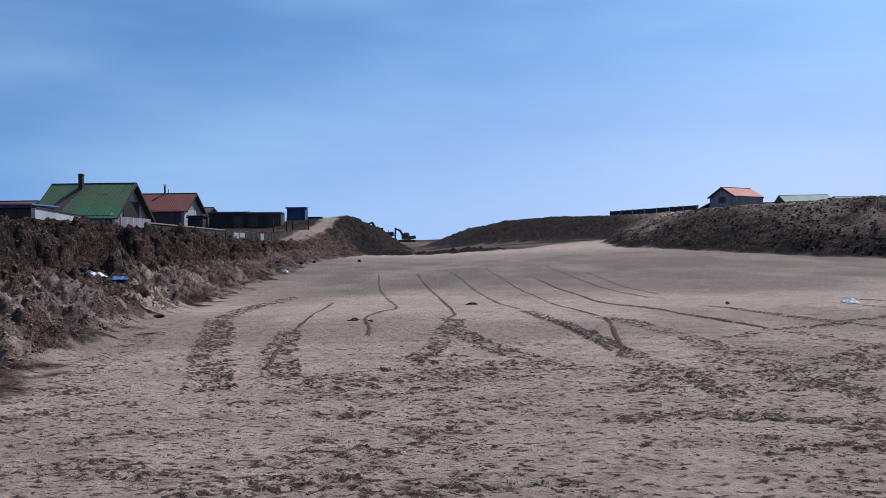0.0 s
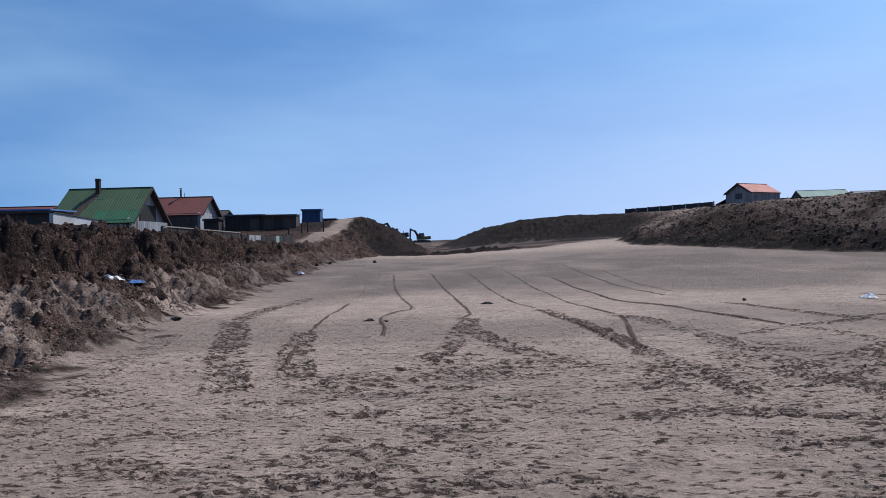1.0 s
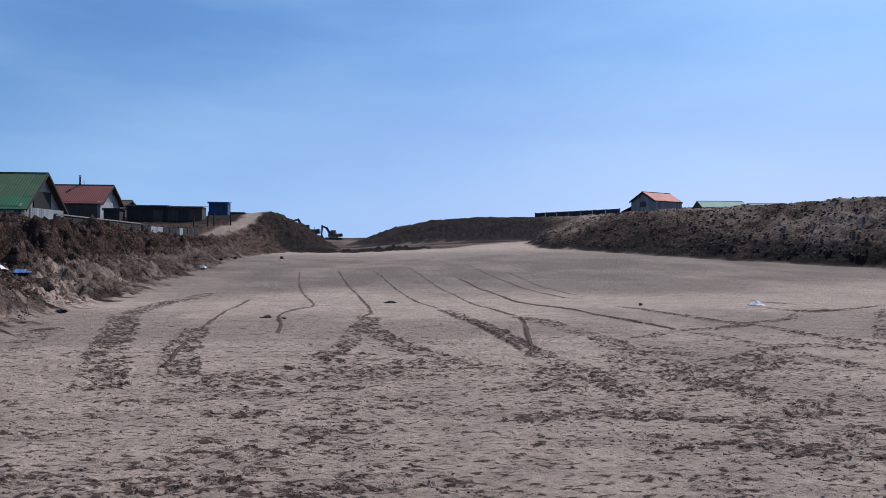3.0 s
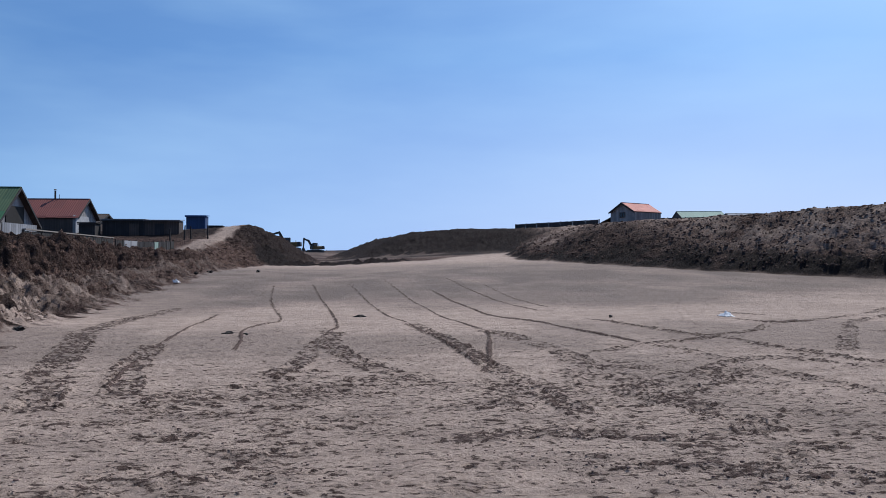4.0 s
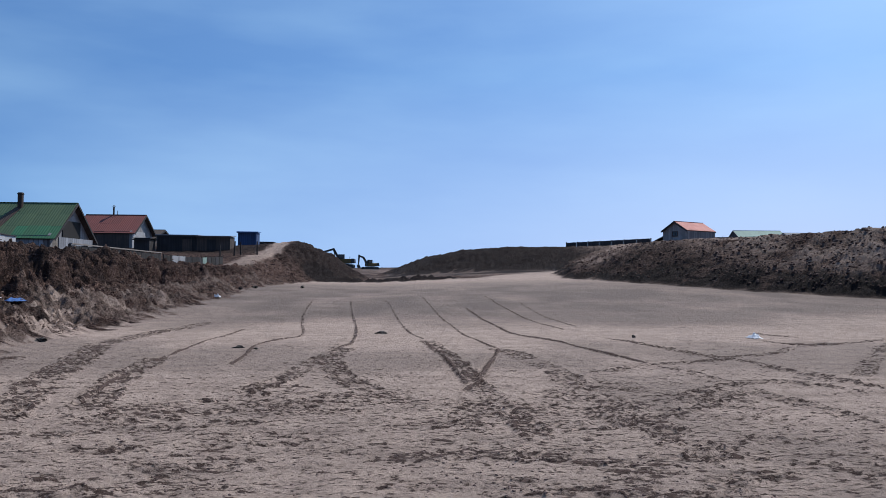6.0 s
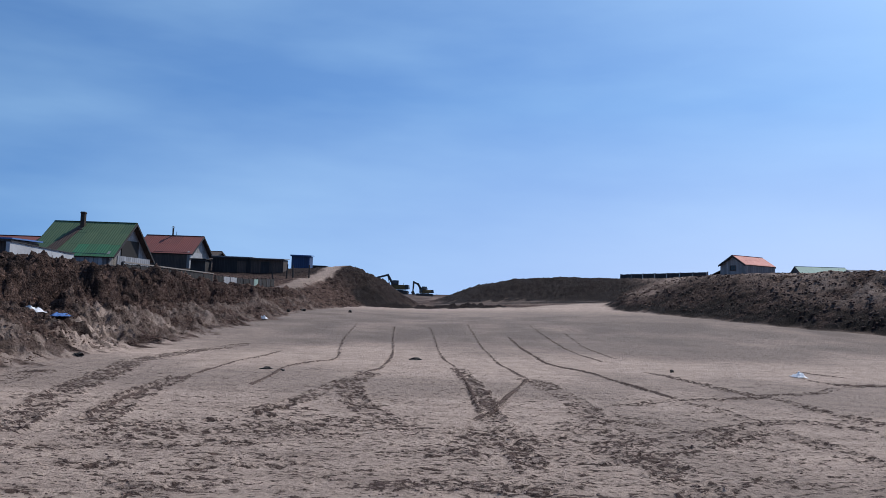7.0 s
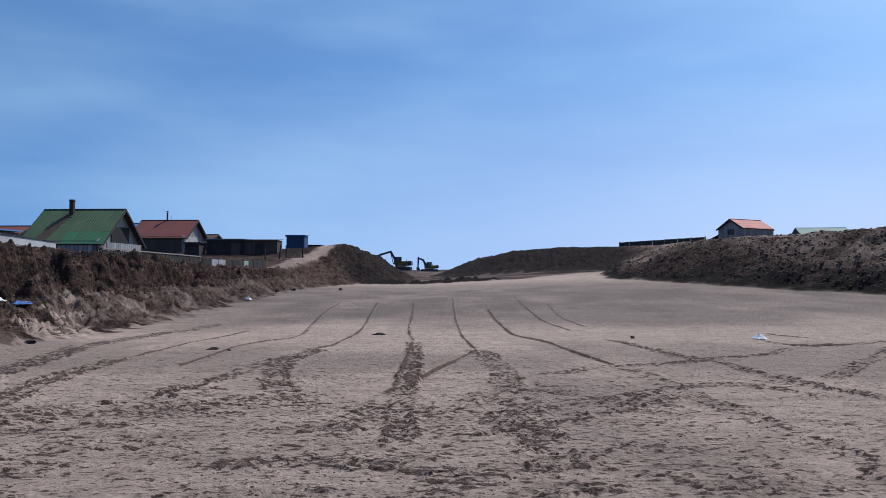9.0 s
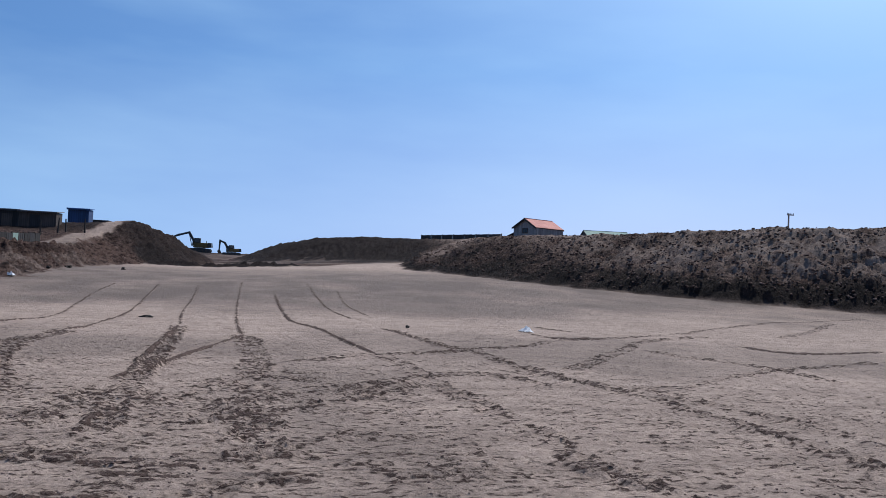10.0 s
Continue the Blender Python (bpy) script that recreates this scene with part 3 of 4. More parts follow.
def build_ground():
    a = np.concatenate([np.arange(-180, -50, 2.0), np.arange(-50, 50, 0.115), np.arange(50, 180, 2.0)])
    r = np.concatenate([[0.02, 0.6, 1.2, 1.8], np.geomspace(2.4, 4, 70, endpoint=False), np.geomspace(4, 25, 520, endpoint=False), np.geomspace(25, 112, 520, endpoint=False), np.geomspace(112, 170, 70), np.geomspace(171, 4500, 50)])
    A, R = np.meshgrid(np.radians(a), r)
    X, Y = 2.2 + R * np.sin(A), -0.6 + R * np.cos(A)
    Z, earth, damp, churn, topsoil_shade = ground_at(X, Y, True)
    nr, na = X.shape
    me = bpy.data.meshes.new("ground")
    me.vertices.add(nr * na)
    me.vertices.foreach_set("co", np.stack([X, Y, Z], -1).astype(np.float32).ravel())
    i = np.arange(nr - 1)[:, None] * na + np.arange(na)[None]
    j = np.arange(nr - 1)[:, None] * na + (np.arange(na)[None] + 1) % na
    quads = np.stack([i, j, j + na, i + na], -1).reshape(-1, 4)
    me.loops.add(quads.size)
    me.loops.foreach_set("vertex_index", quads.astype(np.int32).ravel())
    me.polygons.add(len(quads))
    me.polygons.foreach_set("loop_start", np.arange(0, quads.size, 4, dtype=np.int32))
    for name, v in (("earth", earth), ("damp", damp), ("churn", churn), ("topsoil_shade", topsoil_shade)):
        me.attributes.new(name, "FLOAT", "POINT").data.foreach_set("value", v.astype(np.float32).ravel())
    me.update(calc_edges=True)
    me.validate()
    me.shade_smooth()
    me.materials.append(M_GROUND)
    if me.polygons[0].normal.z < 0:
        me.flip_normals()
    ob = new("ground", me)
    return tagged(ob, "levelled sandy floor with tyre ruts between banks of dug dark earth", "ground", kind="structure")


ground = build_ground()


# ---- helpers for things ----
def part(name, bm, material, parent, label=""):
    me = bpy.data.meshes.new(name)
    bm.to_mesh(me)
    bm.free()
    for m in (material if isinstance(material, (list, tuple)) else [material]):
        me.materials.append(m)
    ob = new(name, me)
    ob.parent = parent
    return tagged(ob, label)


def thing(name, m, label, category, group=""):
    ob = new(name)
    ob.empty_display_size = 0.2
    ob.matrix_world = m
    return tagged(ob, label, category, group)


def box(bm, x0, y0, z0, x1, y1, z1, bevel=0.0):
    vs = [bm.verts.new(p) for p in ((x0, y0, z0), (x1, y0, z0), (x1, y1, z0), (x0, y1, z0), (x0, y0, z1), (x1, y0, z1), (x1, y1, z1), (x0, y1, z1))]
    fs = [bm.faces.new([vs[k] for k in f]) for f in ((0, 3, 2, 1), (4, 5, 6, 7), (0, 1, 5, 4), (1, 2, 6, 5), (2, 3, 7, 6), (3, 0, 4, 7))]
    if bevel:
        es = {e for f in fs for e in f.edges}
        bmesh.ops.bevel(bm, geom=list(es), offset=bevel, segments=1, affect="EDGES")
    return bm


def ground_z(x, y):
    return float(ground_at(np.array([x]), np.array([y]))[0])



def plank_material(name, base, dark, width, across="X"):
    """Upright boards: each a little different, with dark joints."""
    m, n, l, b = nodes_of(name, 0.85)
    co = n.new("ShaderNodeTexCoord").outputs["Object"]
    sep = n.new("ShaderNodeSeparateXYZ")
    l.new(co, sep.inputs[0])

    def math_node(op, a, v):
        k = n.new("ShaderNodeMath")
        k.operation = op
        l.new(a, k.inputs[0])
        if isinstance(v, float):
            k.inputs[1].default_value = v
        elif v is not None:
            l.new(v, k.inputs[1])
        return k.outputs[0]
    run = math_node("MULTIPLY", math_node("ADD", sep.outputs["X"], sep.outputs["Y"]) if across == "XY" else sep.outputs[across], 1.0 / width)
    w = n.new("ShaderNodeTexWhiteNoise")
    w.noise_dimensions = "1D"
    l.new(math_node("FLOOR", run, None), w.inputs["W"])
    joint = math_node("LESS_THAN", math_node("FRACT", run, None), 0.10)
    big, small = noise_node(n, l, co, 1.2), noise_node(n, l, co, 14)
    c = mix(n, l, w.outputs["Value"], base, tuple(0.6 * v for v in base))
    c = mix(n, l, ramp(n, l, big, 0.42, 0.75), c, dark)
    c = mix(n, l, joint, c, tuple(0.4 * v for v in dark))
    l.new(c, b.inputs["Base Color"])
    bp = n.new("ShaderNodeBump")
    bp.inputs["Strength"].default_value, bp.inputs["Distance"].default_value = 0.4, 0.02
    l.new(small, bp.inputs["Height"])
    l.new(bp.outputs["Normal"], b.inputs["Normal"])
    return m


def sheet_material(name, base, worn, rust, share):
    """Painted corrugated roofing: faded, a little different from sheet to sheet, rusty in places."""
    m, n, l, b = nodes_of(name, 0.75)
    co = n.new("ShaderNodeTexCoord").outputs["Object"]
    rnd = n.new("ShaderNodeObjectInfo").outputs["Random"]
    c = mix(n, l, rnd, base, worn)
    big, small = noise_node(n, l, co, 0.9), noise_node(n, l, co, 9)
    c = mix(n, l, ramp(n, l, big, 0.4, 0.8), c, worn)
    c = mix(n, l, ramp(n, l, small, share, share + 0.12), c, rust)
    l.new(c, b.inputs["Base Color"])
    wave = n.new("ShaderNodeTexWave")
    wave.inputs["Scale"].default_value = 1.6
    l.new(co, wave.inputs["Vector"])
    bp = n.new("ShaderNodeBump")
    bp.inputs["Strength"].default_value, bp.inputs["Distance"].default_value = 0.5, 0.03
    l.new(wave.outputs["Fac"], bp.inputs["Height"])
    l.new(bp.outputs["Normal"], b.inputs["Normal"])
    return m


RUST = (0.10, 0.045, 0.025)
M_GREEN = sheet_material("green_roof_sheet", (0.082, 0.135, 0.062), (0.055, 0.105, 0.05), RUST, 0.66)
M_GREEN_LOW = sheet_material("fresh_green_roof_sheet", (0.03, 0.17, 0.075), (0.04, 0.135, 0.06), RUST, 0.72)
M_RUSTY = sheet_material("rusted_roof_sheet", (0.075, 0.042, 0.028), (0.04, 0.027, 0.022), (0.05, 0.10, 0.03), 0.66)
M_RED = sheet_material("red_roof_sheet", (0.22, 0.056, 0.045), (0.16, 0.042, 0.036), (0.13, 0.05, 0.04), 0.68)
M_PINK = sheet_material("faded_red_roof_sheet", (0.58, 0.21, 0.17), (0.47, 0.15, 0.125), (0.35, 0.12, 0.09), 0.7)
M_TEAL = sheet_material("pale_green_roof_sheet", (0.17, 0.29, 0.25), (0.13, 0.23, 0.20), (0.25, 0.25, 0.2), 0.72)
M_NAVY = sheet_material("blue_roof_sheet", (0.10, 0.22, 0.50), (0.08, 0.17, 0.40), (0.08, 0.1, 0.2), 0.75)
M_PLANK = plank_material("grey_plank_wall", (0.36, 0.345, 0.35), (0.19, 0.18, 0.185), 0.18, "Y")
M_SIDE = plank_material("grey_plank_side", (0.26, 0.25, 0.26), (0.13, 0.12, 0.125), 0.30, "X")
M_PALE = plank_material("pale_plank_wall", (0.37, 0.38, 0.41), (0.20, 0.20, 0.22), 0.35, "XY")
M_BROWN = plank_material("brown_board_wall", (0.10, 0.07, 0.06), (0.05, 0.038, 0.035), 0.16, "XY")
M_BLACKISH = plank_material("tarred_board_wall", (0.045, 0.04, 0.045), (0.02, 0.018, 0.02), 0.16, "XY")
M_FENCE = plank_material("weathered_fence_boards", (0.032, 0.026, 0.025), (0.016, 0.014, 0.014), 0.14, "Y")
M_CHIM = surface("sooty_brick", (0.075, 0.05, 0.042), (0.03, 0.024, 0.022), 2.0, 14)
M_STEEL = surface("rusty_steel_post", (0.09, 0.075, 0.065), (0.05, 0.04, 0.035), 3, 20)
M_PAINT = surface("chipped_white_paint", (0.50, 0.50, 0.52), (0.28, 0.28, 0.29), 1.2, 10)
M_LIME = surface("limewashed_wall", (0.50, 0.51, 0.54), (0.34, 0.34, 0.36), 0.6, 10)
M_MINT = surface("pale_mint_paint", (0.36, 0.48, 0.42), (0.22, 0.30, 0.27), 1.2, 10)
# near-black colour that stands for the shade inside the loft
M_LOFT_SHADE = surface("painted_loft_shade", (0.03, 0.028, 0.028), (0.02, 0.018, 0.018), 1, 8)
M_PLASTIC_W = surface("white_plastic_film", (0.82, 0.82, 0.84), (0.6, 0.6, 0.62), 4, 25, 0.4)
M_PLASTIC_B = surface("blue_plastic_film", (0.10, 0.20, 0.44), (0.05, 0.11, 0.28), 4, 25, 0.8, spec=0.1)
M_STONE = surface("dark_stone", (0.05, 0.045, 0.042), (0.025, 0.022, 0.02), 5, 30)
M_TYRE = surface("black_rubber", (0.02, 0.02, 0.02), (0.03, 0.028, 0.026), 5, 30)
M_YELLOW = surface("dusty_machine_paint", (0.16, 0.10, 0.03), (0.09, 0.065, 0.03), 2, 12, 0.5)


def crumb_material(name, pale, dark):
    """Loose lumps, each dried out to its own degree."""
    m, n, l, b = nodes_of(name, 0.95)
    co = n.new("ShaderNodeTexCoord").outputs["Object"]
    c = mix(n, l, n.new("ShaderNodeNewGeometry").outputs["Random Per Island"], pale, dark)
    c = mix(n, l, ramp(n, l, noise_node(n, l, co, 18), 0.35, 0.7), c, dark)
    l.new(c, b.inputs["Base Color"])
    b.inputs["Specular IOR Level"].default_value = 0.1
    return m


M_CLOD = crumb_material("dug_earth_clod", (0.27, 0.180, 0.145), (0.07, 0.046, 0.039))
M_SANDCLOD = crumb_material("dry_sandy_clod", (0.36, 0.26, 0.205), (0.12, 0.08, 0.066))
M_CRUMB = crumb_material("damp_sand_crumb", (0.36, 0.265, 0.22), (0.16, 0.11, 0.098))
m_glass, _n, _l, _b = nodes_of("window_glass", 0.05)
_b.inputs["Base Color"].default_value = (0.02, 0.025, 0.03, 1)


def place(ob, m):
    ob.matrix_local = m
    return ob


def prism(bm, pts, y0, y1):
    """A solid with the outline pts in x and z, from y0 to y1."""
    A, B = [bm.verts.new((x, y0, z)) for x, z in pts], [bm.verts.new((x, y1, z)) for x, z in pts]
    bm.faces.new(A)
    bm.faces.new(B[::-1])
    for k in range(len(pts)):
        bm.faces.new((A[k], B[k], B[(k + 1) % len(pts)], A[(k + 1) % len(pts)]))
    bmesh.ops.recalc_face_normals(bm, faces=bm.faces[:])
    return bm


def tube(bm, a, b, r, sides=8, r2=None):
    a, b = Vector(a), Vector(b)
    q = (b - a).to_track_quat("Z", "Y")
    lo = [bm.verts.new(a + q @ Vector((r * math.cos(k * math.tau / sides), r * math.sin(k * math.tau / sides), 0))) for k in range(sides)]
    rr = r if r2 is None else r2
    hi = [bm.verts.new(b + q @ Vector((rr * math.cos(k * math.tau / sides), rr * math.sin(k * math.tau / sides), 0))) for k in range(sides)]
    bm.faces.new(lo[::-1])
    bm.faces.new(hi)
    for k in range(sides):
        bm.faces.new((lo[k], lo[(k + 1) % sides], hi[(k + 1) % sides], hi[k]))
    return bm


def roof_slope(t, side, x0, x1, half, zr, ze, mats, cols, rows):
    """One slope: a deck with its sheets laid on it, row over row. side: +1 or -1 along y."""
    lng = math.hypot(half, zr - ze)
    down = Vector((0, side * half, ze - zr)).normalized()
    ax = Vector((side, 0, 0))
    up = ax.cross(down)
    m = Matrix.Translation((x0 if side > 0 else x1, 0, zr)) @ Matrix((ax, down, up)).transposed().to_4x4()
    wide = x1 - x0
    deck = place(part("roof", box(bmesh.new(), 0, 0, -0.08, wide, lng, 0), M_BROWN, t, "board roof deck under painted sheets"), m)
    shared = {}
    rnd = random.Random(int(abs(x1 * 100)) + cols)
    for r in range(rows):
        for c in range(cols):
            mat = mats(c if side > 0 else cols - 1 - c, r)
            if mat.name not in shared:
                bm = box(bmesh.new(), 0, 0, 0, wide / cols - 0.012, lng / rows + 0.05, 0.02)
                me = bpy.data.meshes.new("roof_sheet")
                bm.to_mesh(me)
                bm.free()
                me.materials.append(mat)
                shared[mat.name] = me
            ob = new("roof_sheet", shared[mat.name])
            ob.parent = deck
            ob.matrix_local = pose(c * wide / cols, r * lng / rows - 0.03, 0.012 + 0.012 * (rows - r), rnd.uniform(-0.3, 0.3) - 0.35, 0, rnd.uniform(-0.3, 0.3))
    return deck


def window(t, m, w, h, frame_mat):
    """A window in the plane x, z, looking along -y."""
    bm = bmesh.new()
    for x0, z0, x1, z1 in ((0, 0, w, 0.08), (0, h - 0.08, w, h), (0, 0.08, 0.08, h - 0.08), (w - 0.08, 0.08, w, h - 0.08), (w / 2 - 0.03, 0.08, w / 2 + 0.03, h - 0.08)):
        box(bm, x0, -0.06, z0, x1, 0.02, z1)
    f = place(part("window_frame", bm, frame_mat, t), m)
    part("pane", box(bmesh.new(), 0.081, -0.02, 0.081, w - 0.081, -0.01, h - 0.081), m_glass, f)
    return f


def gable_house(ridge, angle, length, half, z_eave, z_base, roof_mats, wall_mat, gable_mat, label, cols=6, rows=2, over=0.35, side_over=1.1):
    """Local x runs along the ridge from its near gable, y across; the walls are slabs, the gables stand between them."""
    x, y, z = ridge
    t = thing("house", pose(x, y, z_base, 0, 0, angle), label, "house")
    e, zr = z_eave - z_base, z - z_base
    for s in (-1, 1):
        part("wall", box(bmesh.new(), over + 0.2, s * half - 0.1, -0.6, length - 0.2, s * half + 0.1, e), wall_mat, t)
    for x0 in (over, length - 0.2):
        bm = bmesh.new()
        pts = [(-half - 0.1, -0.6), (half + 0.1, -0.6), (half + 0.1, e - 0.02), (0, zr - 0.14), (-half - 0.1, e - 0.02)]
        A, B = [bm.verts.new((x0, p, q)) for p, q in pts], [bm.verts.new((x0 + 0.2, p, q)) for p, q in pts]
        bm.faces.new(A[::-1])
        bm.faces.new(B)
        for k in range(5):
            bm.faces.new((A[k], A[(k + 1) % 5], B[(k + 1) % 5], B[k]))
        bmesh.ops.recalc_face_normals(bm, faces=bm.faces[:])
        part("gable_wall", bm, gable_mat, t)
    ho = half * side_over
    ze = zr - (zr - e) * side_over
    for s in (-1, 1):
        roof_slope(t, s, 0, length, ho, zr, ze, roof_mats, cols, rows)
        lng = math.hypot(ho, zr - ze)
        for xx in (-0.05, length + 0.01):
            bm = bmesh.new()
            vs = []
            for yy, zz in ((0, zr + 0.03), (s * ho, ze + 0.03), (s * ho, ze - 0.17), (0, zr - 0.17)):
                vs.append((yy, zz))
            A, B = [bm.verts.new((xx, p, q)) for p, q in vs], [bm.verts.new((xx + 0.04, p, q)) for p, q in vs]
            bm.faces.new(A)
            bm.faces.new(B[::-1])
            for k in range(4):
                bm.faces.new((A[k], B[k], B[(k + 1) % 4], A[(k + 1) % 4]))
            bmesh.ops.recalc_face_normals(bm, faces=bm.faces[:])
            part("bargeboard", bm, M_BLACKISH, t)
    bm = bmesh.new()
    for s in (-1, 1):
        box(bm, 0, min(0, s * 0.14), zr + 0.03, length, max(0, s * 0.14), zr + 0.055)
    part("ridge_cap", bm, roof_mats(0, 0), t)
    return t


# ---- houses and sheds above the left bank ----
def green_mats(c, r):
    return M_GREEN_LOW if r == 2 and c < 4 else M_GREEN


green_house = gable_house((-22.5, 64.4, 6.94), 175.5, 6.75, 3.15, 4.35, 2.3, green_mats, M_SIDE, M_PLANK,
                          "small wooden house with faded green sheet roof and rusted strip", 8, 3, 0.45)
bm = bmesh.new()
box(bm, 4.0, 0.35, 3.4, 4.32, 0.67, 5.4, 0.02)
box(bm, 3.97, 0.32, 5.25, 4.35, 0.70, 5.33, 0.01)
part("chimney", bm, M_CHIM, green_house, "tall sooty brick chimney stack")
part("flashing", box(bmesh.new(), 3.9, 0.3, 3.9, 4.42, 0.95, 3.98), M_RUSTY, green_house)
patch = bmesh.new()
deck_low = [bpy_ob for bpy_ob in green_house.children if bpy_ob.name.startswith("roof")][-1]
corners = [(3.95, 0.55), (4.45, 0.55), (5.75, 4.05), (4.75, 4.1)]
lo, hi = [patch.verts.new((x, y, 0.06)) for x, y in corners], [patch.verts.new((x, y, 0.072)) for x, y in corners]
patch.faces.new(lo[::-1])
patch.faces.new(hi)
for k in range(4):
    patch.faces.new((lo[k], lo[(k + 1) % 4], hi[(k + 1) % 4], hi[k]))
part("rusted_strip", patch, M_RUSTY, deck_low, "rusted bare strip of roofing below the chimney")
# dark panel painted for an open loft's shade, with a pale parapet, in the near gable
part("loft_shade_panel", box(bmesh.new(), 0.38, -1.35, 1.9, 0.445, 1.45, 3.25), M_LOFT_SHADE, green_house, "dark panel painted for the shade of the open loft")
part("parapet", box(bmesh.new(), 0.02, -2.7, 1.15, 0.10, 2.75, 1.95), M_PALE, green_house, "pale boarded balcony parapet")
part("balcony_floor", box(bmesh.new(), 0.02, -2.7, 1.05, 0.44, 2.75, 1.14), M_BROWN, green_house)
part("beam", box(bmesh.new(), -0.06, -2.9, 0.98, 0.02, 2.95, 1.14), M_PAINT, green_house, "white painted balcony beam")
for yy in (-2.6, -0.9, 0.9, 2.6):
    part("balcony_post", box(bmesh.new(), 0.0, yy - 0.05, -0.6, 0.1, yy + 0.05, 0.98), M_PALE, green_house)
part("wall_panel", box(bmesh.new(), 0.9, 3.26, -0.6, 6.3, 3.32, 1.75), M_PALE, green_house, "pale grey boarded lower wall")
window(green_house, pose(4.4, 3.33, 0.5, 0, 0, 180), 1.1, 1.0, M_PAINT)

red_house = gable_house((-24.2, 87.4, 7.75), 175.5, 6.3, 2.7, 5.9, 3.2, lambda c, r: M_RED, M_BROWN, M_PLANK,
                        "small house with dull red sheet roof and brown board walls", 6, 2, 0.4)
part("wall_panel", box(bmesh.new(), 0.33, -0.6, 1.0, 0.39, 2.75, 2.75), M_PAINT, red_house, "whitewashed panel in the gable wall")
bm = bmesh.new()
tube(bm, (3.4, 0.1, 4.4), (3.4, 0.1, 5.4), 0.09, 10)
tube(bm, (3.4, 0.1, 5.45), (3.4, 0.1, 5.55), 0.2, 10, 0.05)
part("stovepipe", bm, M_STEEL, red_house, "thin metal stovepipe with cap")
part("mast", tube(bmesh.new(), (3.0, 0.1, 4.4), (3.0, 0.1, 5.0), 0.03, 6), M_STEEL, red_house)

gable_house((-24.9, 97.0, 6.75), 175.5, 4.0, 2.6, 5.8, 3.4, lambda c, r: M_RUSTY, M_BROWN, M_BROWN, "far small house with rusted dark roof behind a house", 5, 1, 0.2)
gable_house((-31.5, 98.0, 8.15), 175.5, 5.0, 2.4, 6.7, 3.4, lambda c, r: M_NAVY, M_BROWN, M_BROWN, "far house with blue roof behind the red one", 5, 1, 0.2)
gable_house((-31.0, 66.5, 5.75), 175.5, 6.0, 2.4, 4.7, 2.4, lambda c, r: M_RED, M_BROWN, M_BROWN, "low outbuilding with brownish red roof behind a wall", 5, 1, 0.2)


def shed(m, w, d, h, tilt, wall_mat, roof_mat, label, door=None):
    """A flat-roofed shed: four wall slabs, a roof plate with an edge strip, posts at its corners."""
    t = thing("shed", m, label, "shed")
    part("front_wall", box(bmesh.new(), -w / 2, -d / 2, -0.6, w / 2, -d / 2 + 0.06, h), wall_mat, t)
    part("back_wall", box(bmesh.new(), -w / 2, d / 2 - 0.06, -0.6, w / 2, d / 2, h), wall_mat, t)
    for s in (-1, 1):
        part("side_wall", box(bmesh.new(), s * (w / 2 - 0.03) - 0.03, -d / 2 + 0.061, -0.6, s * (w / 2 - 0.03) + 0.03, d / 2 - 0.061, h), wall_mat, t)
    place(part("roof", box(bmesh.new(), -w / 2 - 0.12, -d / 2 - 0.2, 0, w / 2 + 0.12, d / 2 + 0.2, 0.07), roof_mat, t), pose(0, 0, h + 0.03, tilt, 0, 0))
    part("fascia", box(bmesh.new(), -w / 2 - 0.1, -d / 2 - 0.23, h - 0.13, w / 2 + 0.1, -d / 2 - 0.20, h - 0.02), wall_mat, t)
    if door:
        x0, wd, mat = door
        part("door", box(bmesh.new(), x0, -d / 2 - 0.05, 0.0, x0 + wd, -d / 2 - 0.002, min(1.9, h - 0.2)), mat, t)
    return t


M_FELT = surface("bleached_roofing_felt", (0.30, 0.30, 0.32), (0.2, 0.2, 0.21), 1.0, 9)
blue_shed = shed(pose(-13.6, 87.4, 4.3), 1.9, 2.0, 1.8, 2, plank_material("blue_sheet_wall", (0.035, 0.075, 0.18), (0.03, 0.06, 0.14), 0.2, "X"), M_NAVY,
                 "small shed of blue ribbed sheet steel on the slope")
part("skirting", box(bmesh.new(), -0.9, -1.06, -0.3, -0.4, -1.001, 0.45), M_PAINT, blue_shed, "white board at its foot")
shed(pose(-12.3, 90.2, 4.2), 1.7, 1.6, 0.95, 0, M_BLACKISH, M_BLACKISH, "low dark hut beside the blue shed")
shed(pose(-19.1, 81.2, 3.1), 3.8, 2.2, 2.25, 1, M_BLACKISH, M_FELT, "long black tarred board shed with flat roof", (0.5, 0.9, M_BROWN))
shed(pose(-15.6, 81.0, 3.1), 3.1, 2.2, 2.22, 3, M_BROWN, M_FELT, "brown board shed with pale flat roof", (-0.6, 0.8, M_BLACKISH))
shed(pose(-21.8, 79.0, 3.0), 1.4, 1.8, 1.9, 0, M_BLACKISH, M_BLACKISH, "narrow dark outhouse beside a long shed")
shed(pose(-22.0, 40.5, 2.3, 0, 0, 4), 6.5, 3.0, 1.55, 1, M_BROWN, M_NAVY, "low flat outbuilding with bluish roof behind the bank")


def board_panel(bm, cols, back):
    """One sheet of upright boards with grooves between: cols are places along it, with depth and height."""
    rows = [[bm.verts.new(p) for p in ((d, y, 0), (d, y, top), (back, y, top), (back, y, 0))] for y, d, top in cols]
    for p, q in zip(rows[:-1], rows[1:]):
        for i in range(4):
            bm.faces.new((p[i], p[(i + 1) % 4], q[(i + 1) % 4], q[i]))
    bm.faces.new(rows[0])
    bm.faces.new(rows[-1][::-1])
    bmesh.ops.recalc_face_normals(bm, faces=bm.faces)
    return bm


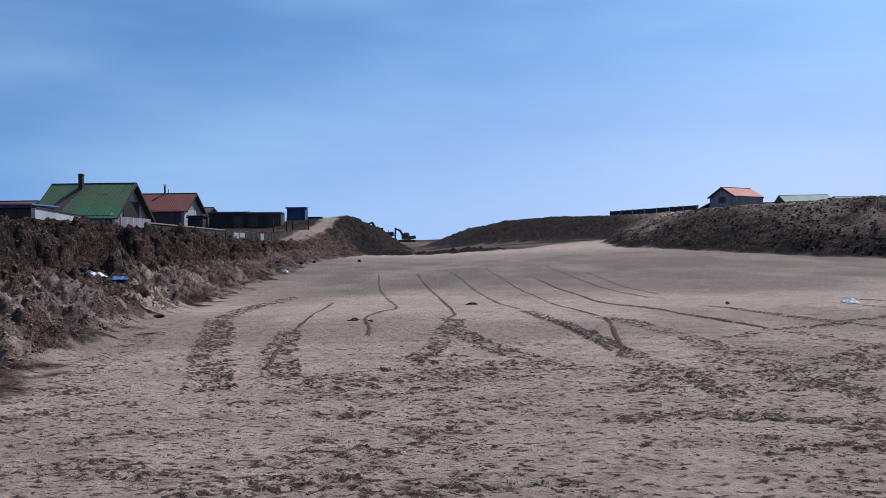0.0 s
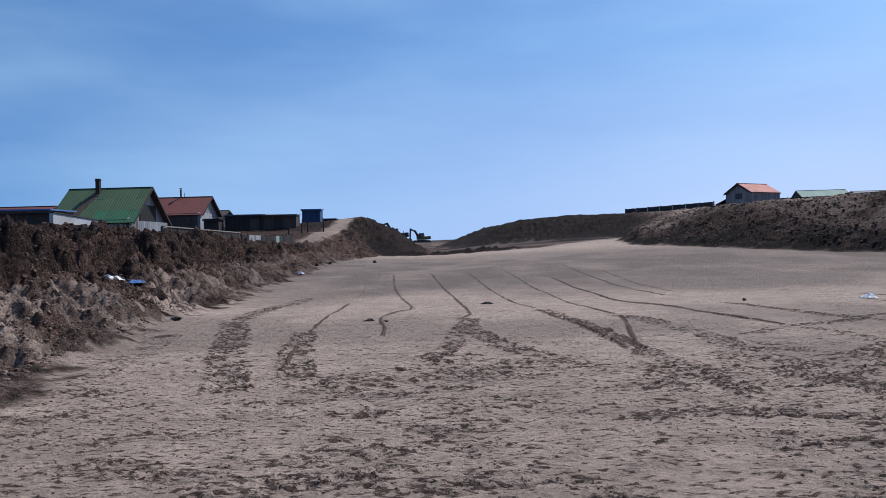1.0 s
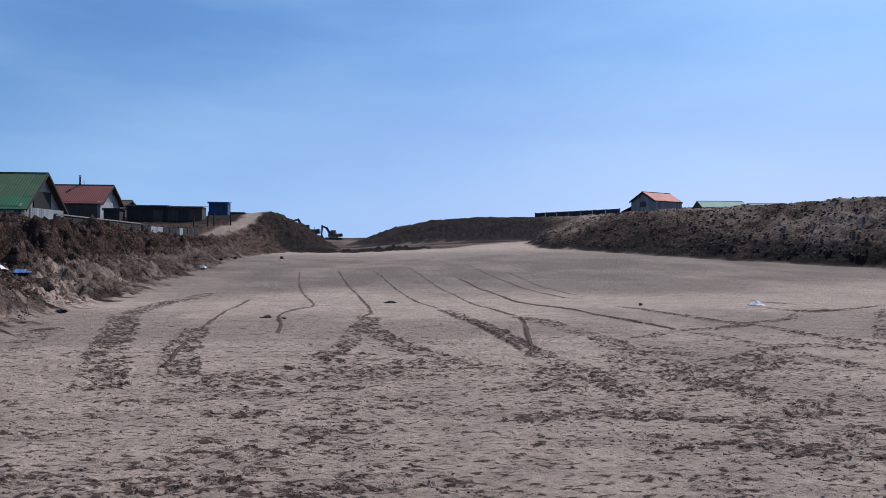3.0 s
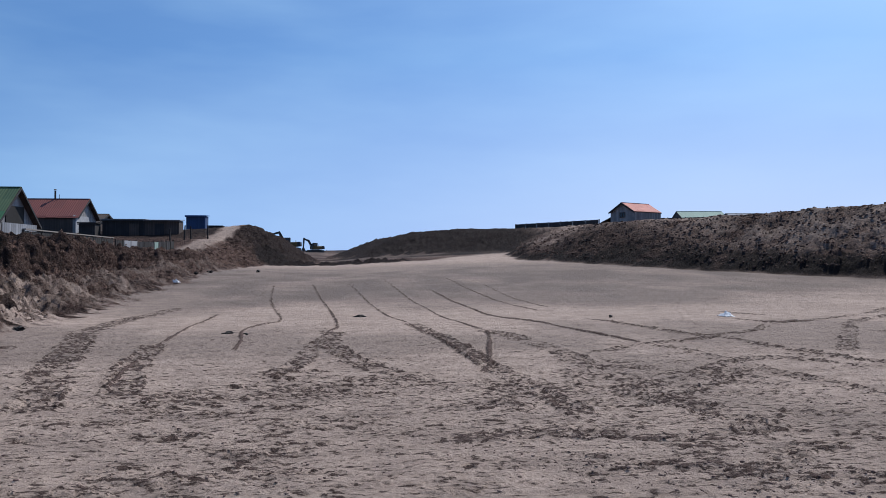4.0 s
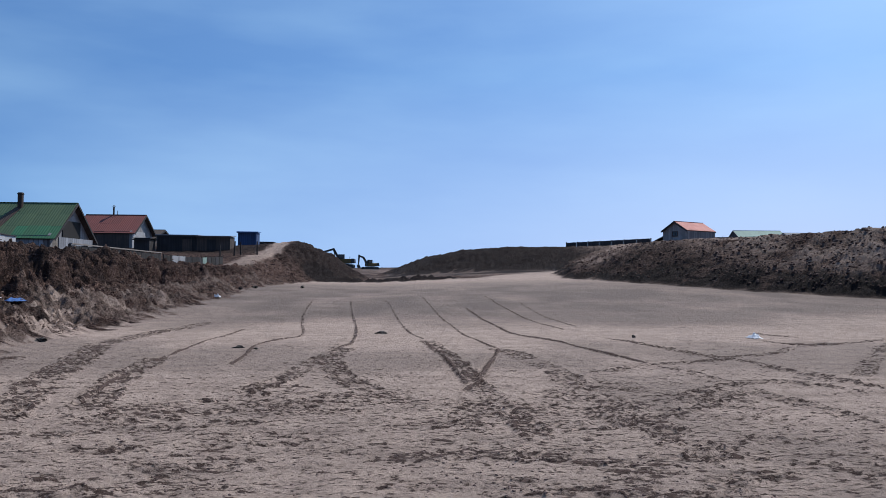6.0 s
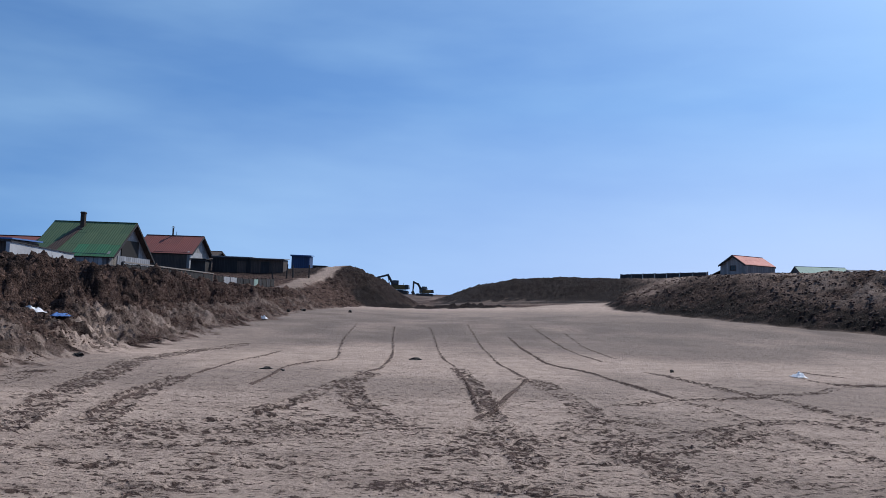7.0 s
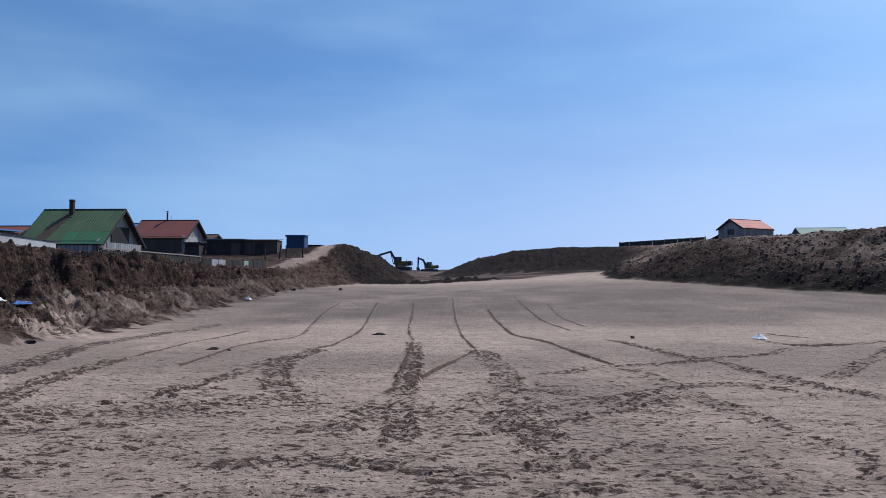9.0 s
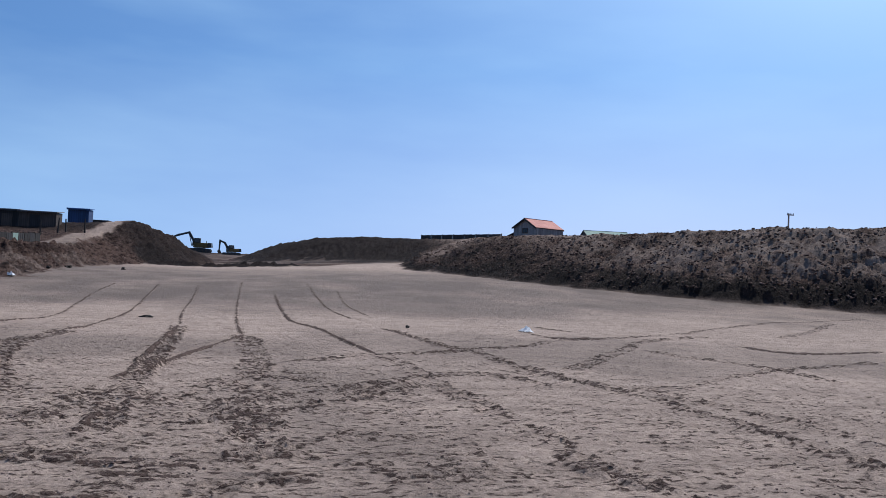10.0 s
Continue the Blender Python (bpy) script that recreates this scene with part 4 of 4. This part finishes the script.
def fence(points, z_top, mats, label, step=2.2, rail=None, post_mat=None):
    """Posts, board panels and top rails along a line of places; mats picks the boards of each bay."""
    t = thing("fence", pose(points[0][0], points[0][1], ground_z(*points[0])), label, "fence", "fences of the plots")
    o = t.matrix_world.translation
    bay = 0
    for (xa, ya), (xb, yb) in zip(points[:-1], points[1:]):
        L = math.hypot(xb - xa, yb - ya)
        n = max(1, round(L / step))
        ang = math.degrees(math.atan2(yb - ya, xb - xa)) - 90
        for k in range(n + 1):
            px, py = xa + (xb - xa) * k / n, ya + (yb - ya) * k / n
            zt, zg = z_top(py), ground_z(px, py) - 0.4
            if k or not bay:
                place(part("post", box(bmesh.new(), -0.05, -0.05, 0, 0.05, 0.05, zt + 0.05 - zg), post_mat or M_STEEL, t), pose(px - o.x, py - o.y, zg - o.z, 0, 0, ang))
            if k == n:
                continue
            qx, qy = xa + (xb - xa) * (k + 1) / n, ya + (yb - ya) * (k + 1) / n
            z0 = min(zg, ground_z(qx, qy) - 0.4)
            mat = mats(bay)
            bay += 1
            if mat is None:
                continue
            bm = bmesh.new()
            rnd = random.Random(bay * 7)
            w = L / n
            b, cols = 0.055, []
            while b < w - 0.1:
                bw = min(0.145, w - 0.055 - b)
                up = rnd.uniform(-0.03, 0.015)
                d, top = 0.075 + rnd.uniform(0, 0.012), zt - z0 + up
                cols += [(b, d, top), (b + bw - 0.012, d, top), (b + bw - 0.011, 0.058, top - 0.02), (b + bw - 0.001, 0.058, top - 0.02)]
                b += bw
            board_panel(bm, cols[:-2], 0.052)
            place(part("panel", bm, mat, t), pose(px - o.x, py - o.y, z0 - o.z, 0, 0, ang))
            if rail:
                dz = z_top(qy) - zt
                place(part("rail", box(bmesh.new(), -0.04, 0, 0, 0.12, w - 0.01, 0.06), rail, t), pose(px - o.x, py - o.y, zt + 0.04 - o.z, math.degrees(math.atan2(dz, w)), 0, ang))
    return t


M_RAIL = surface("sun_bleached_rail", (0.34, 0.30, 0.27), (0.2, 0.175, 0.16), 2, 14)
fence([(-13.4, 39.5), (-13.2, 53.6)], lambda y: 2.92 - 0.001 * (y - 40), lambda k: M_FENCE, "low weathered board fence with bleached top rail", 2.0, M_RAIL)
fence([(-13.1, 54.0), (-12.4, 60.0), (-12.1, 67.0)], lambda y: 2.86 + 0.035 * max(0, y - 60),
      lambda k: (M_FENCE, M_PAINT, M_PAINT, M_BLACKISH, M_FENCE, M_BLACKISH, M_MINT, M_BLACKISH, M_FENCE, M_BLACKISH, M_FENCE, M_BLACKISH)[k % 12], "patched yard fence of dark and white panels", 1.15, None)
# white wall beside the house
white_wall = thing("garden_wall", pose(-17.05, 36, 2.3, 0, 0, 8.9), "long white-painted low yard wall with dark coping", "wall")
for k in range(5):
    part("wall_panel", box(bmesh.new(), -0.08, k * 1.86, -0.5, 0.08, k * 1.86 + 1.85, 1.25 - 0.01 * k), M_LIME, white_wall)
    part("coping", box(bmesh.new(), -0.13, k * 1.86, 1.254 - 0.01 * k, 0.13, k * 1.86 + 1.85, 1.30 - 0.01 * k), M_BLACKISH, white_wall)
for (px, py, h) in ((-12.6, 74.5, 1.3), (-12.2, 75.5, 1.2), (-10.9, 76.5, 1.2), (-13.3, 72.0, 1.2), (-10.1, 92.0, 0.9)):
    g = ground_z(px, py)
    p = thing("post", pose(px, py, g, random.Random(px).uniform(-3, 3), random.Random(py).uniform(-3, 3), 0), "bare weathered wooden post on the slope", "post", "posts on the slope")
    part("shaft", tube(bmesh.new(), (0, 0, -0.3), (0, 0, h), 0.07, 8, 0.055), M_FENCE, p)

# ---- houses, fences and pole above the right bank ----
right_house = gable_house((34.0, 93.8, 8.45), 30, 5.0, 1.75, 7.45, 5.2, lambda c, r: M_PINK, M_SIDE, M_PLANK, "small grey plank house with bright faded red roof", 5, 2, 0.25)
place(window(right_house, pose(0.24, 0.42, 1.5, 0, 0, -90), 0.84, 0.62, M_BROWN), pose(0.24, 0.42, 1.5, 0, 0, -90))
lean = part("lean_to", box(bmesh.new(), 0.6, 1.86, -0.6, 3.8, 3.2, 1.0), M_PLANK, right_house, "low plank lean-to at its side")
place(part("lean_to_roof", box(bmesh.new(), 0.3, 0, 0, 4.0, 1.75, 0.07), M_BROWN, right_house), pose(0, 1.86, 1.55, -20, 0, 0))
gable_house((56.1, 113.5, 8.75), 172, 6.5, 2.6, 7.8, 5.6, lambda c, r: M_TEAL, M_PLANK, M_BLACKISH, "low house with pale green roof behind the bank", 6, 1, 0.2)
gable_house((51.5, 93.0, 7.25), 172, 4.6, 2.2, 6.75, 5.6, lambda c, r: M_FELT, M_BLACKISH, M_BLACKISH, "low dark hut with pale roof behind a fence", 4, 1, 0.2)
fence([(24.35, 107.8), (31.2, 93.5)], lambda y: 6.42, lambda k: M_BLACKISH, "dark close-boarded fence along the top of the bank", 2.2)
fence([(38.4, 95.8), (45.2, 91.0)], lambda y: 6.75, lambda k: M_BLACKISH, "dark close-boarded fence beside the plank house", 2.2)
fence([(45.4, 90.9), (48.0, 90.2), (56.0, 86.0)], lambda y: 6.95, lambda k: M_PALE if k == 0 else M_BLACKISH, "board fence with one pale panel on the bank", 2.4)
pole = thing("utility_pole", pose(59.5, 80.0, ground_z(59.5, 80.0)), "weathered wooden utility pole with short crossarm", "utility pole")
ph = 9.75 - ground_z(59.5, 80.0)
part("shaft", tube(bmesh.new(), (0, 0, -0.8), (0, 0, ph), 0.11, 10, 0.08), M_RAIL, pole)
part("crossarm", box(bmesh.new(), -0.2, -0.05, ph - 0.22, 0.62, 0.05, ph - 0.1, 0.01), M_RAIL, pole)
for xx in (-0.14, 0.26, 0.55):
    part("insulator", tube(bmesh.new(), (xx, 0, ph - 0.1), (xx, 0, ph + 0.06), 0.05, 8, 0.03), M_PAINT, pole)


# ---- excavators ----
def excavator(m, joints, label):
    """Faces local x. joints: boom foot, boom knee, boom end, stick end and bucket tip, in x and z."""
    t = thing("excavator", m, label, "excavator", "excavators")
    for s in (-1, 1):
        bm = bmesh.new()
        pts = [(-1.9 + 0.42 * math.cos(a), 0.42 + 0.42 * math.sin(a)) for a in np.linspace(math.pi / 2, 3 * math.pi / 2, 7)]
        pts += [(1.9 + 0.42 * math.cos(a), 0.42 + 0.42 * math.sin(a)) for a in np.linspace(-math.pi / 2, math.pi / 2, 7)]
        prism(bm, pts, s * 1.15 - 0.28, s * 1.15 + 0.28)
        tr = part("crawler_track", bm, M_MACHINE, t)
        for k in range(5):
            part("roller", tube(bmesh.new(), (-1.5 + 0.75 * k, s * 1.15 - 0.3, 0.4), (-1.5 + 0.75 * k, s * 1.15 + 0.3, 0.4), 0.22, 10), M_STEEL, tr)
    part("undercarriage", box(bmesh.new(), -1.1, -0.86, 0.35, 1.1, 0.86, 0.95, 0.05), M_MACHINE, t)
    part("body", box(bmesh.new(), -1.7, -1.25, 1.0, 1.2, 1.25, 2.0, 0.08), M_YELLOW, t, "dusty upper body with engine deck")
    part("counterweight", prism(bmesh.new(), [(-2.5, 1.15), (-1.71, 1.05), (-1.71, 2.05), (-2.35, 2.05)], -1.25, 1.25), M_MACHINE, t)
    cab = part("cab", prism(bmesh.new(), [(-0.2, 2.01), (1.3, 2.01), (1.35, 1.3), (1.45, 1.3), (1.35, 2.2), (1.05, 2.95), (-0.2, 2.95)], 0.35, 1.25), M_MACHINE, t)
    part("pane", box(bmesh.new(), 0.0, 1.252, 2.15, 0.9, 1.262, 2.8), m_glass, cab)
    part("exhaust", tube(bmesh.new(), (-1.2, -0.6, 1.95), (-1.2, -0.6, 2.5), 0.06, 8), M_STEEL, t)

    def arm(name, pts, w0, w1, half):
        up, lo = [], []
        for k, p in enumerate(pts):
            a, b = Vector(pts[max(0, k - 1)]), Vector(pts[min(len(pts) - 1, k + 1)])
            d = (b - a).normalized()
            w = w0 + (w1 - w0) * k / (len(pts) - 1) + (0.12 if 0 < k < len(pts) - 1 else 0)
            n = Vector((-d.y, d.x)) * w / 2
            up.append((p[0] + n.x, p[1] + n.y))
            lo.append((p[0] - n.x, p[1] - n.y))
        return part(name, prism(bmesh.new(), up + lo[::-1], -half, half), M_MACHINE, t)
    foot, knee, end, tip, teeth = joints
    arm("boom", [foot, knee, end], 0.5, 0.38, 0.22)
    arm("stick", [(end[0] - 0.12 * (tip[0] - end[0]), end[1] - 0.12 * (tip[1] - end[1])), end, tip], 0.42, 0.28, 0.17)
    part("ram", tube(bmesh.new(), (foot[0] + 0.7, 0.3, foot[1] - 0.4), (knee[0], 0.3, knee[1] - 0.1), 0.08, 8), M_STEEL, t)
    d = Vector(teeth) - Vector(tip)
    n = Vector((-d.y, d.x)) * 0.45
    bk = [tip, (tip[0] + n.x + 0.2 * d.x, tip[1] + n.y + 0.2 * d.y), (tip[0] + n.x * 0.9 + 0.8 * d.x, tip[1] + n.y * 0.9 + 0.8 * d.y), teeth]
    part("bucket", prism(bmesh.new(), bk, -0.5, 0.5), M_STEEL, t, "worn steel digging bucket")
    return t


excavator(pose(-5.7, 246, 3.75, 0, 0, 205), [(0.9, 1.7), (2.2, 3.6), (3.6, 4.1), (3.75, 1.6), (3.1, 0.4)], "dark tracked excavator with its stick hanging, far down the cut")
excavator(pose(-9.4, 180, ground_z(-9.4, 180), 0, 0, 176), [(0.9, 1.7), (2.3, 4.1), (4.3, 3.5), (5.6, 3.0), (5.9, 2.0)], "dark tracked excavator with curled bucket behind a mound")


# ---- loose things on the ground ----
def lump(name, x, y, size, mat, label, category, flat=0.6, seed=1, sink=0.25, sub=2, group=""):
    bm = bmesh.new()
    bmesh.ops.create_icosphere(bm, subdivisions=sub, radius=1)
    for v in bm.verts:
        k = 0.65 + 0.7 * noise.noise(v.co * 1.6 + Vector((seed * 3.1, 0, 0))) + 0.35 * noise.noise(v.co * 4 + Vector((0, seed, 0)))
        v.co = Vector((v.co.x * size[0] * k, v.co.y * size[1] * k, v.co.z * size[2] * k))
    me = bpy.data.meshes.new(name)
    bm.to_mesh(me)
    bm.free()
    me.materials.append(mat)
    ob = new(name, me)
    ob.matrix_world = pose(x, y, ground_z(x, y) + size[2] * (1 - 2 * sink) * 0.5, 0, 0, seed * 47)
    return tagged(ob, label, category, group)


def crumpled(name, x, y, size, mat, label, seed):
    """A crumpled piece of plastic film lying on the ground."""
    bm = bmesh.new()
    bmesh.ops.create_grid(bm, x_segments=14, y_segments=10, size=1)
    for v in bm.verts:
        n1, n2 = noise.noise(v.co * 2.2 + Vector((seed, 0, 0))), noise.noise(v.co * 5 + Vector((0, seed, 0)))
        r = 1 - 0.25 * noise.noise(v.co * 1.3 + Vector((0, 0, seed)))
        hump = max(0, 1 - v.co.x ** 2 * 0.8 - v.co.y ** 2)
        v.co = Vector((v.co.x * size[0] * r, v.co.y * size[1] * r, size[2] * (hump * (0.55 + 0.6 * n1) + 0.25 * abs(n2)) + 0.01))
    bmesh.ops.solidify(bm, geom=bm.faces[:], thickness=0.006)
    me = bpy.data.meshes.new(name)
    bm.to_mesh(me)
    bm.free()
    me.materials.append(mat)
    ob = new(name, me)
    ob.matrix_world = pose(x, y, ground_z(x, y) + 0.01, 0, 0, seed * 31)
    return tagged(ob, label, "litter")


crumpled("plastic_bag", 11.46, 22.0, (0.26, 0.14, 0.16), M_PLASTIC_W, "crumpled white plastic bag on the sand", 3)
crumpled("plastic_sheet", -9.75, 24.2, (0.36, 0.26, 0.22), M_PLASTIC_W, "torn white plastic film on the bank's ledge", 5)
crumpled("plastic_sheet", -9.3, 25.0, (0.30, 0.22, 0.14), M_PLASTIC_B, "torn blue plastic film on the bank's ledge", 8)
crumpled("plastic_sheet", -7.75, 45.0, (0.22, 0.16, 0.22), M_PLASTIC_W, "scrap of white plastic on the lower bank", 11)
lump("stone", 8.36, 22.7, (0.08, 0.08, 0.07), M_STONE, "small dark stone lying on sand", "stone", seed=2, sink=0.2)
lump("clod", 1.36, 25.2, (0.26, 0.12, 0.07), M_STONE, "flat dark clod of earth on sand", "clod", seed=4, sink=0.2)
lump("stone", -4.83, 59.3, (0.28, 0.2, 0.17), M_STONE, "dark stone at the edge of the sand", "stone", seed=6, sink=0.2)
lump("clod", -6.7, 20.6, (0.16, 0.12, 0.10), M_STONE, "dark clod of earth below the bank", "clod", seed=8, sink=0.2)
lump("stone", -7.9, 57.6, (0.30, 0.22, 0.18), M_STONE, "black stone at the foot of the bank", "stone", seed=9, sink=0.2)
lump("stone", -8.2, 54.0, (0.2, 0.17, 0.14), M_STONE, "small black stone at the foot of the bank", "stone", seed=10, sink=0.2)
lump("clod", -1.7, 18.9, (0.20, 0.06, 0.05), M_STONE, "long dark clod beside a rut", "clod", seed=12, sink=0.2)
lump("clod", -1.3, 18.8, (0.14, 0.05, 0.04), M_STONE, "long dark clod beside a rut", "clod", seed=14, sink=0.2)


def scatter(name, count, pick, lo, hi, mat, label, category, seed, flat=0.7, power=2.5):
    """Many small broken lumps in one mesh, lying where pick allows."""
    rng = np.random.RandomState(seed)
    bm = bmesh.new()
    bmesh.ops.create_icosphere(bm, subdivisions=1, radius=1)
    bm.verts.ensure_lookup_table()
    V = np.array([v.co for v in bm.verts])
    F = np.array([[v.index for v in f.verts] for f in bm.faces])
    bm.free()
    x, y = pick(rng, count)
    z = ground_at(x, y)
    size = lo + (hi - lo) * rng.rand(len(x)) ** power
    ang = rng.rand(len(x)) * 6.283
    k = 0.45 + 1.0 * rng.rand(len(x), len(V))
    P = V[None] * k[..., None] * size[:, None, None] * np.stack([0.8 + 0.7 * rng.rand(len(x)), np.ones(len(x)), flat + 0 * x], -1)[:, None]
    c, s_ = np.cos(ang)[:, None], np.sin(ang)[:, None]
    X = P[..., 0] * c - P[..., 1] * s_ + x[:, None]
    Y = P[..., 0] * s_ + P[..., 1] * c + y[:, None]
    Z = P[..., 2] + z[:, None] + size[:, None] * flat * 0.35
    co = np.stack([X, Y, Z], -1).reshape(-1, 3)
    tri = (F[None] + (np.arange(len(x)) * len(V))[:, None, None]).reshape(-1, 3)
    me = bpy.data.meshes.new(name)
    me.vertices.add(len(co))
    me.vertices.foreach_set("co", co.astype(np.float32).ravel())
    me.loops.add(tri.size)
    me.loops.foreach_set("vertex_index", tri.astype(np.int32).ravel())
    me.polygons.add(len(tri))
    me.polygons.foreach_set("loop_start", np.arange(0, tri.size, 3, dtype=np.int32))
    me.update(calc_edges=True)
    me.materials.append(mat)
    return tagged(new(name, me), label, category, kind="stuff")


def on_banks(rng, count):
    r = 12 * np.exp(rng.rand(count * 5) * 2.1)
    a = np.radians(rng.uniform(-48, 48, count * 5))
    x, y = 2 + r * np.sin(a), r * np.cos(a)
    d, top, wide, ledge = rim(x, y)
    u = d / wide
    keep = (u > 0.05) & (u < 1.0) & (y > 4) & ~((x < 0) & (u < 0.5))
    return x[keep][:count], y[keep][:count]


def on_lower_slope(rng, count):
    r = 8 * np.exp(rng.rand(count * 9) * 2.0)
    a = np.radians(rng.uniform(-48, 0, count * 9))
    x, y = 2 + r * np.sin(a), r * np.cos(a)
    d, top, wide, ledge = rim(x, y)
    u = d / wide
    keep = (u > 0.08) & (u < 0.62) & (y > 4) & (x < 0) & (y < 62)
    return x[keep][:count], y[keep][:count]


def on_sand(rng, count):
    r = 4 * np.exp(rng.rand(count * 6) * 1.6)
    a = np.radians(rng.uniform(-45, 48, count * 6))
    x, y = 2 + r * np.sin(a), r * np.cos(a)
    d = rim(x, y)[0]
    dz, dark = marks(x, y)
    low = smooth(13, 9, y) * smooth(0.42, 0.6, fbm(x * 0.55 + 3, y * 0.55 + 8, 3))
    keep = (d < -0.2) & (rng.rand(len(x)) < np.clip(dark * 1.3 + low * 0.5, 0.012, 1))
    return x[keep][:count], y[keep][:count]


scatter("earth_clods", 8000, on_banks, 0.02, 0.075, M_CLOD, "loose clods of dug dark earth on the banks", "clods", 5)
def on_right_bank(rng, count):
    r = 26 * np.exp(rng.rand(count * 6) * 1.2)
    a = np.radians(rng.uniform(8, 48, count * 6))
    x, y = 2 + r * np.sin(a), r * np.cos(a)
    d, top, wide, ledge = rim(x, y)
    u = d / wide
    keep = (u > 0.08) & (u < 1.0) & (x > 12)
    return x[keep][:count], y[keep][:count]


scatter("bank_clods", 6000, on_right_bank, 0.025, 0.11, M_CLOD, "crumbled dark and pale clods on the spoil bank", "clods", 25)
scatter("sandy_clods", 6000, on_lower_slope, 0.012, 0.045, M_SANDCLOD, "dry sandy clods on the lower bank", "clods", 15)
scatter("sand_crumbs", 5000, on_sand, 0.005, 0.016, M_CRUMB, "broken damp crumbs of sand along the ruts", "crumbs", 6, 0.6)
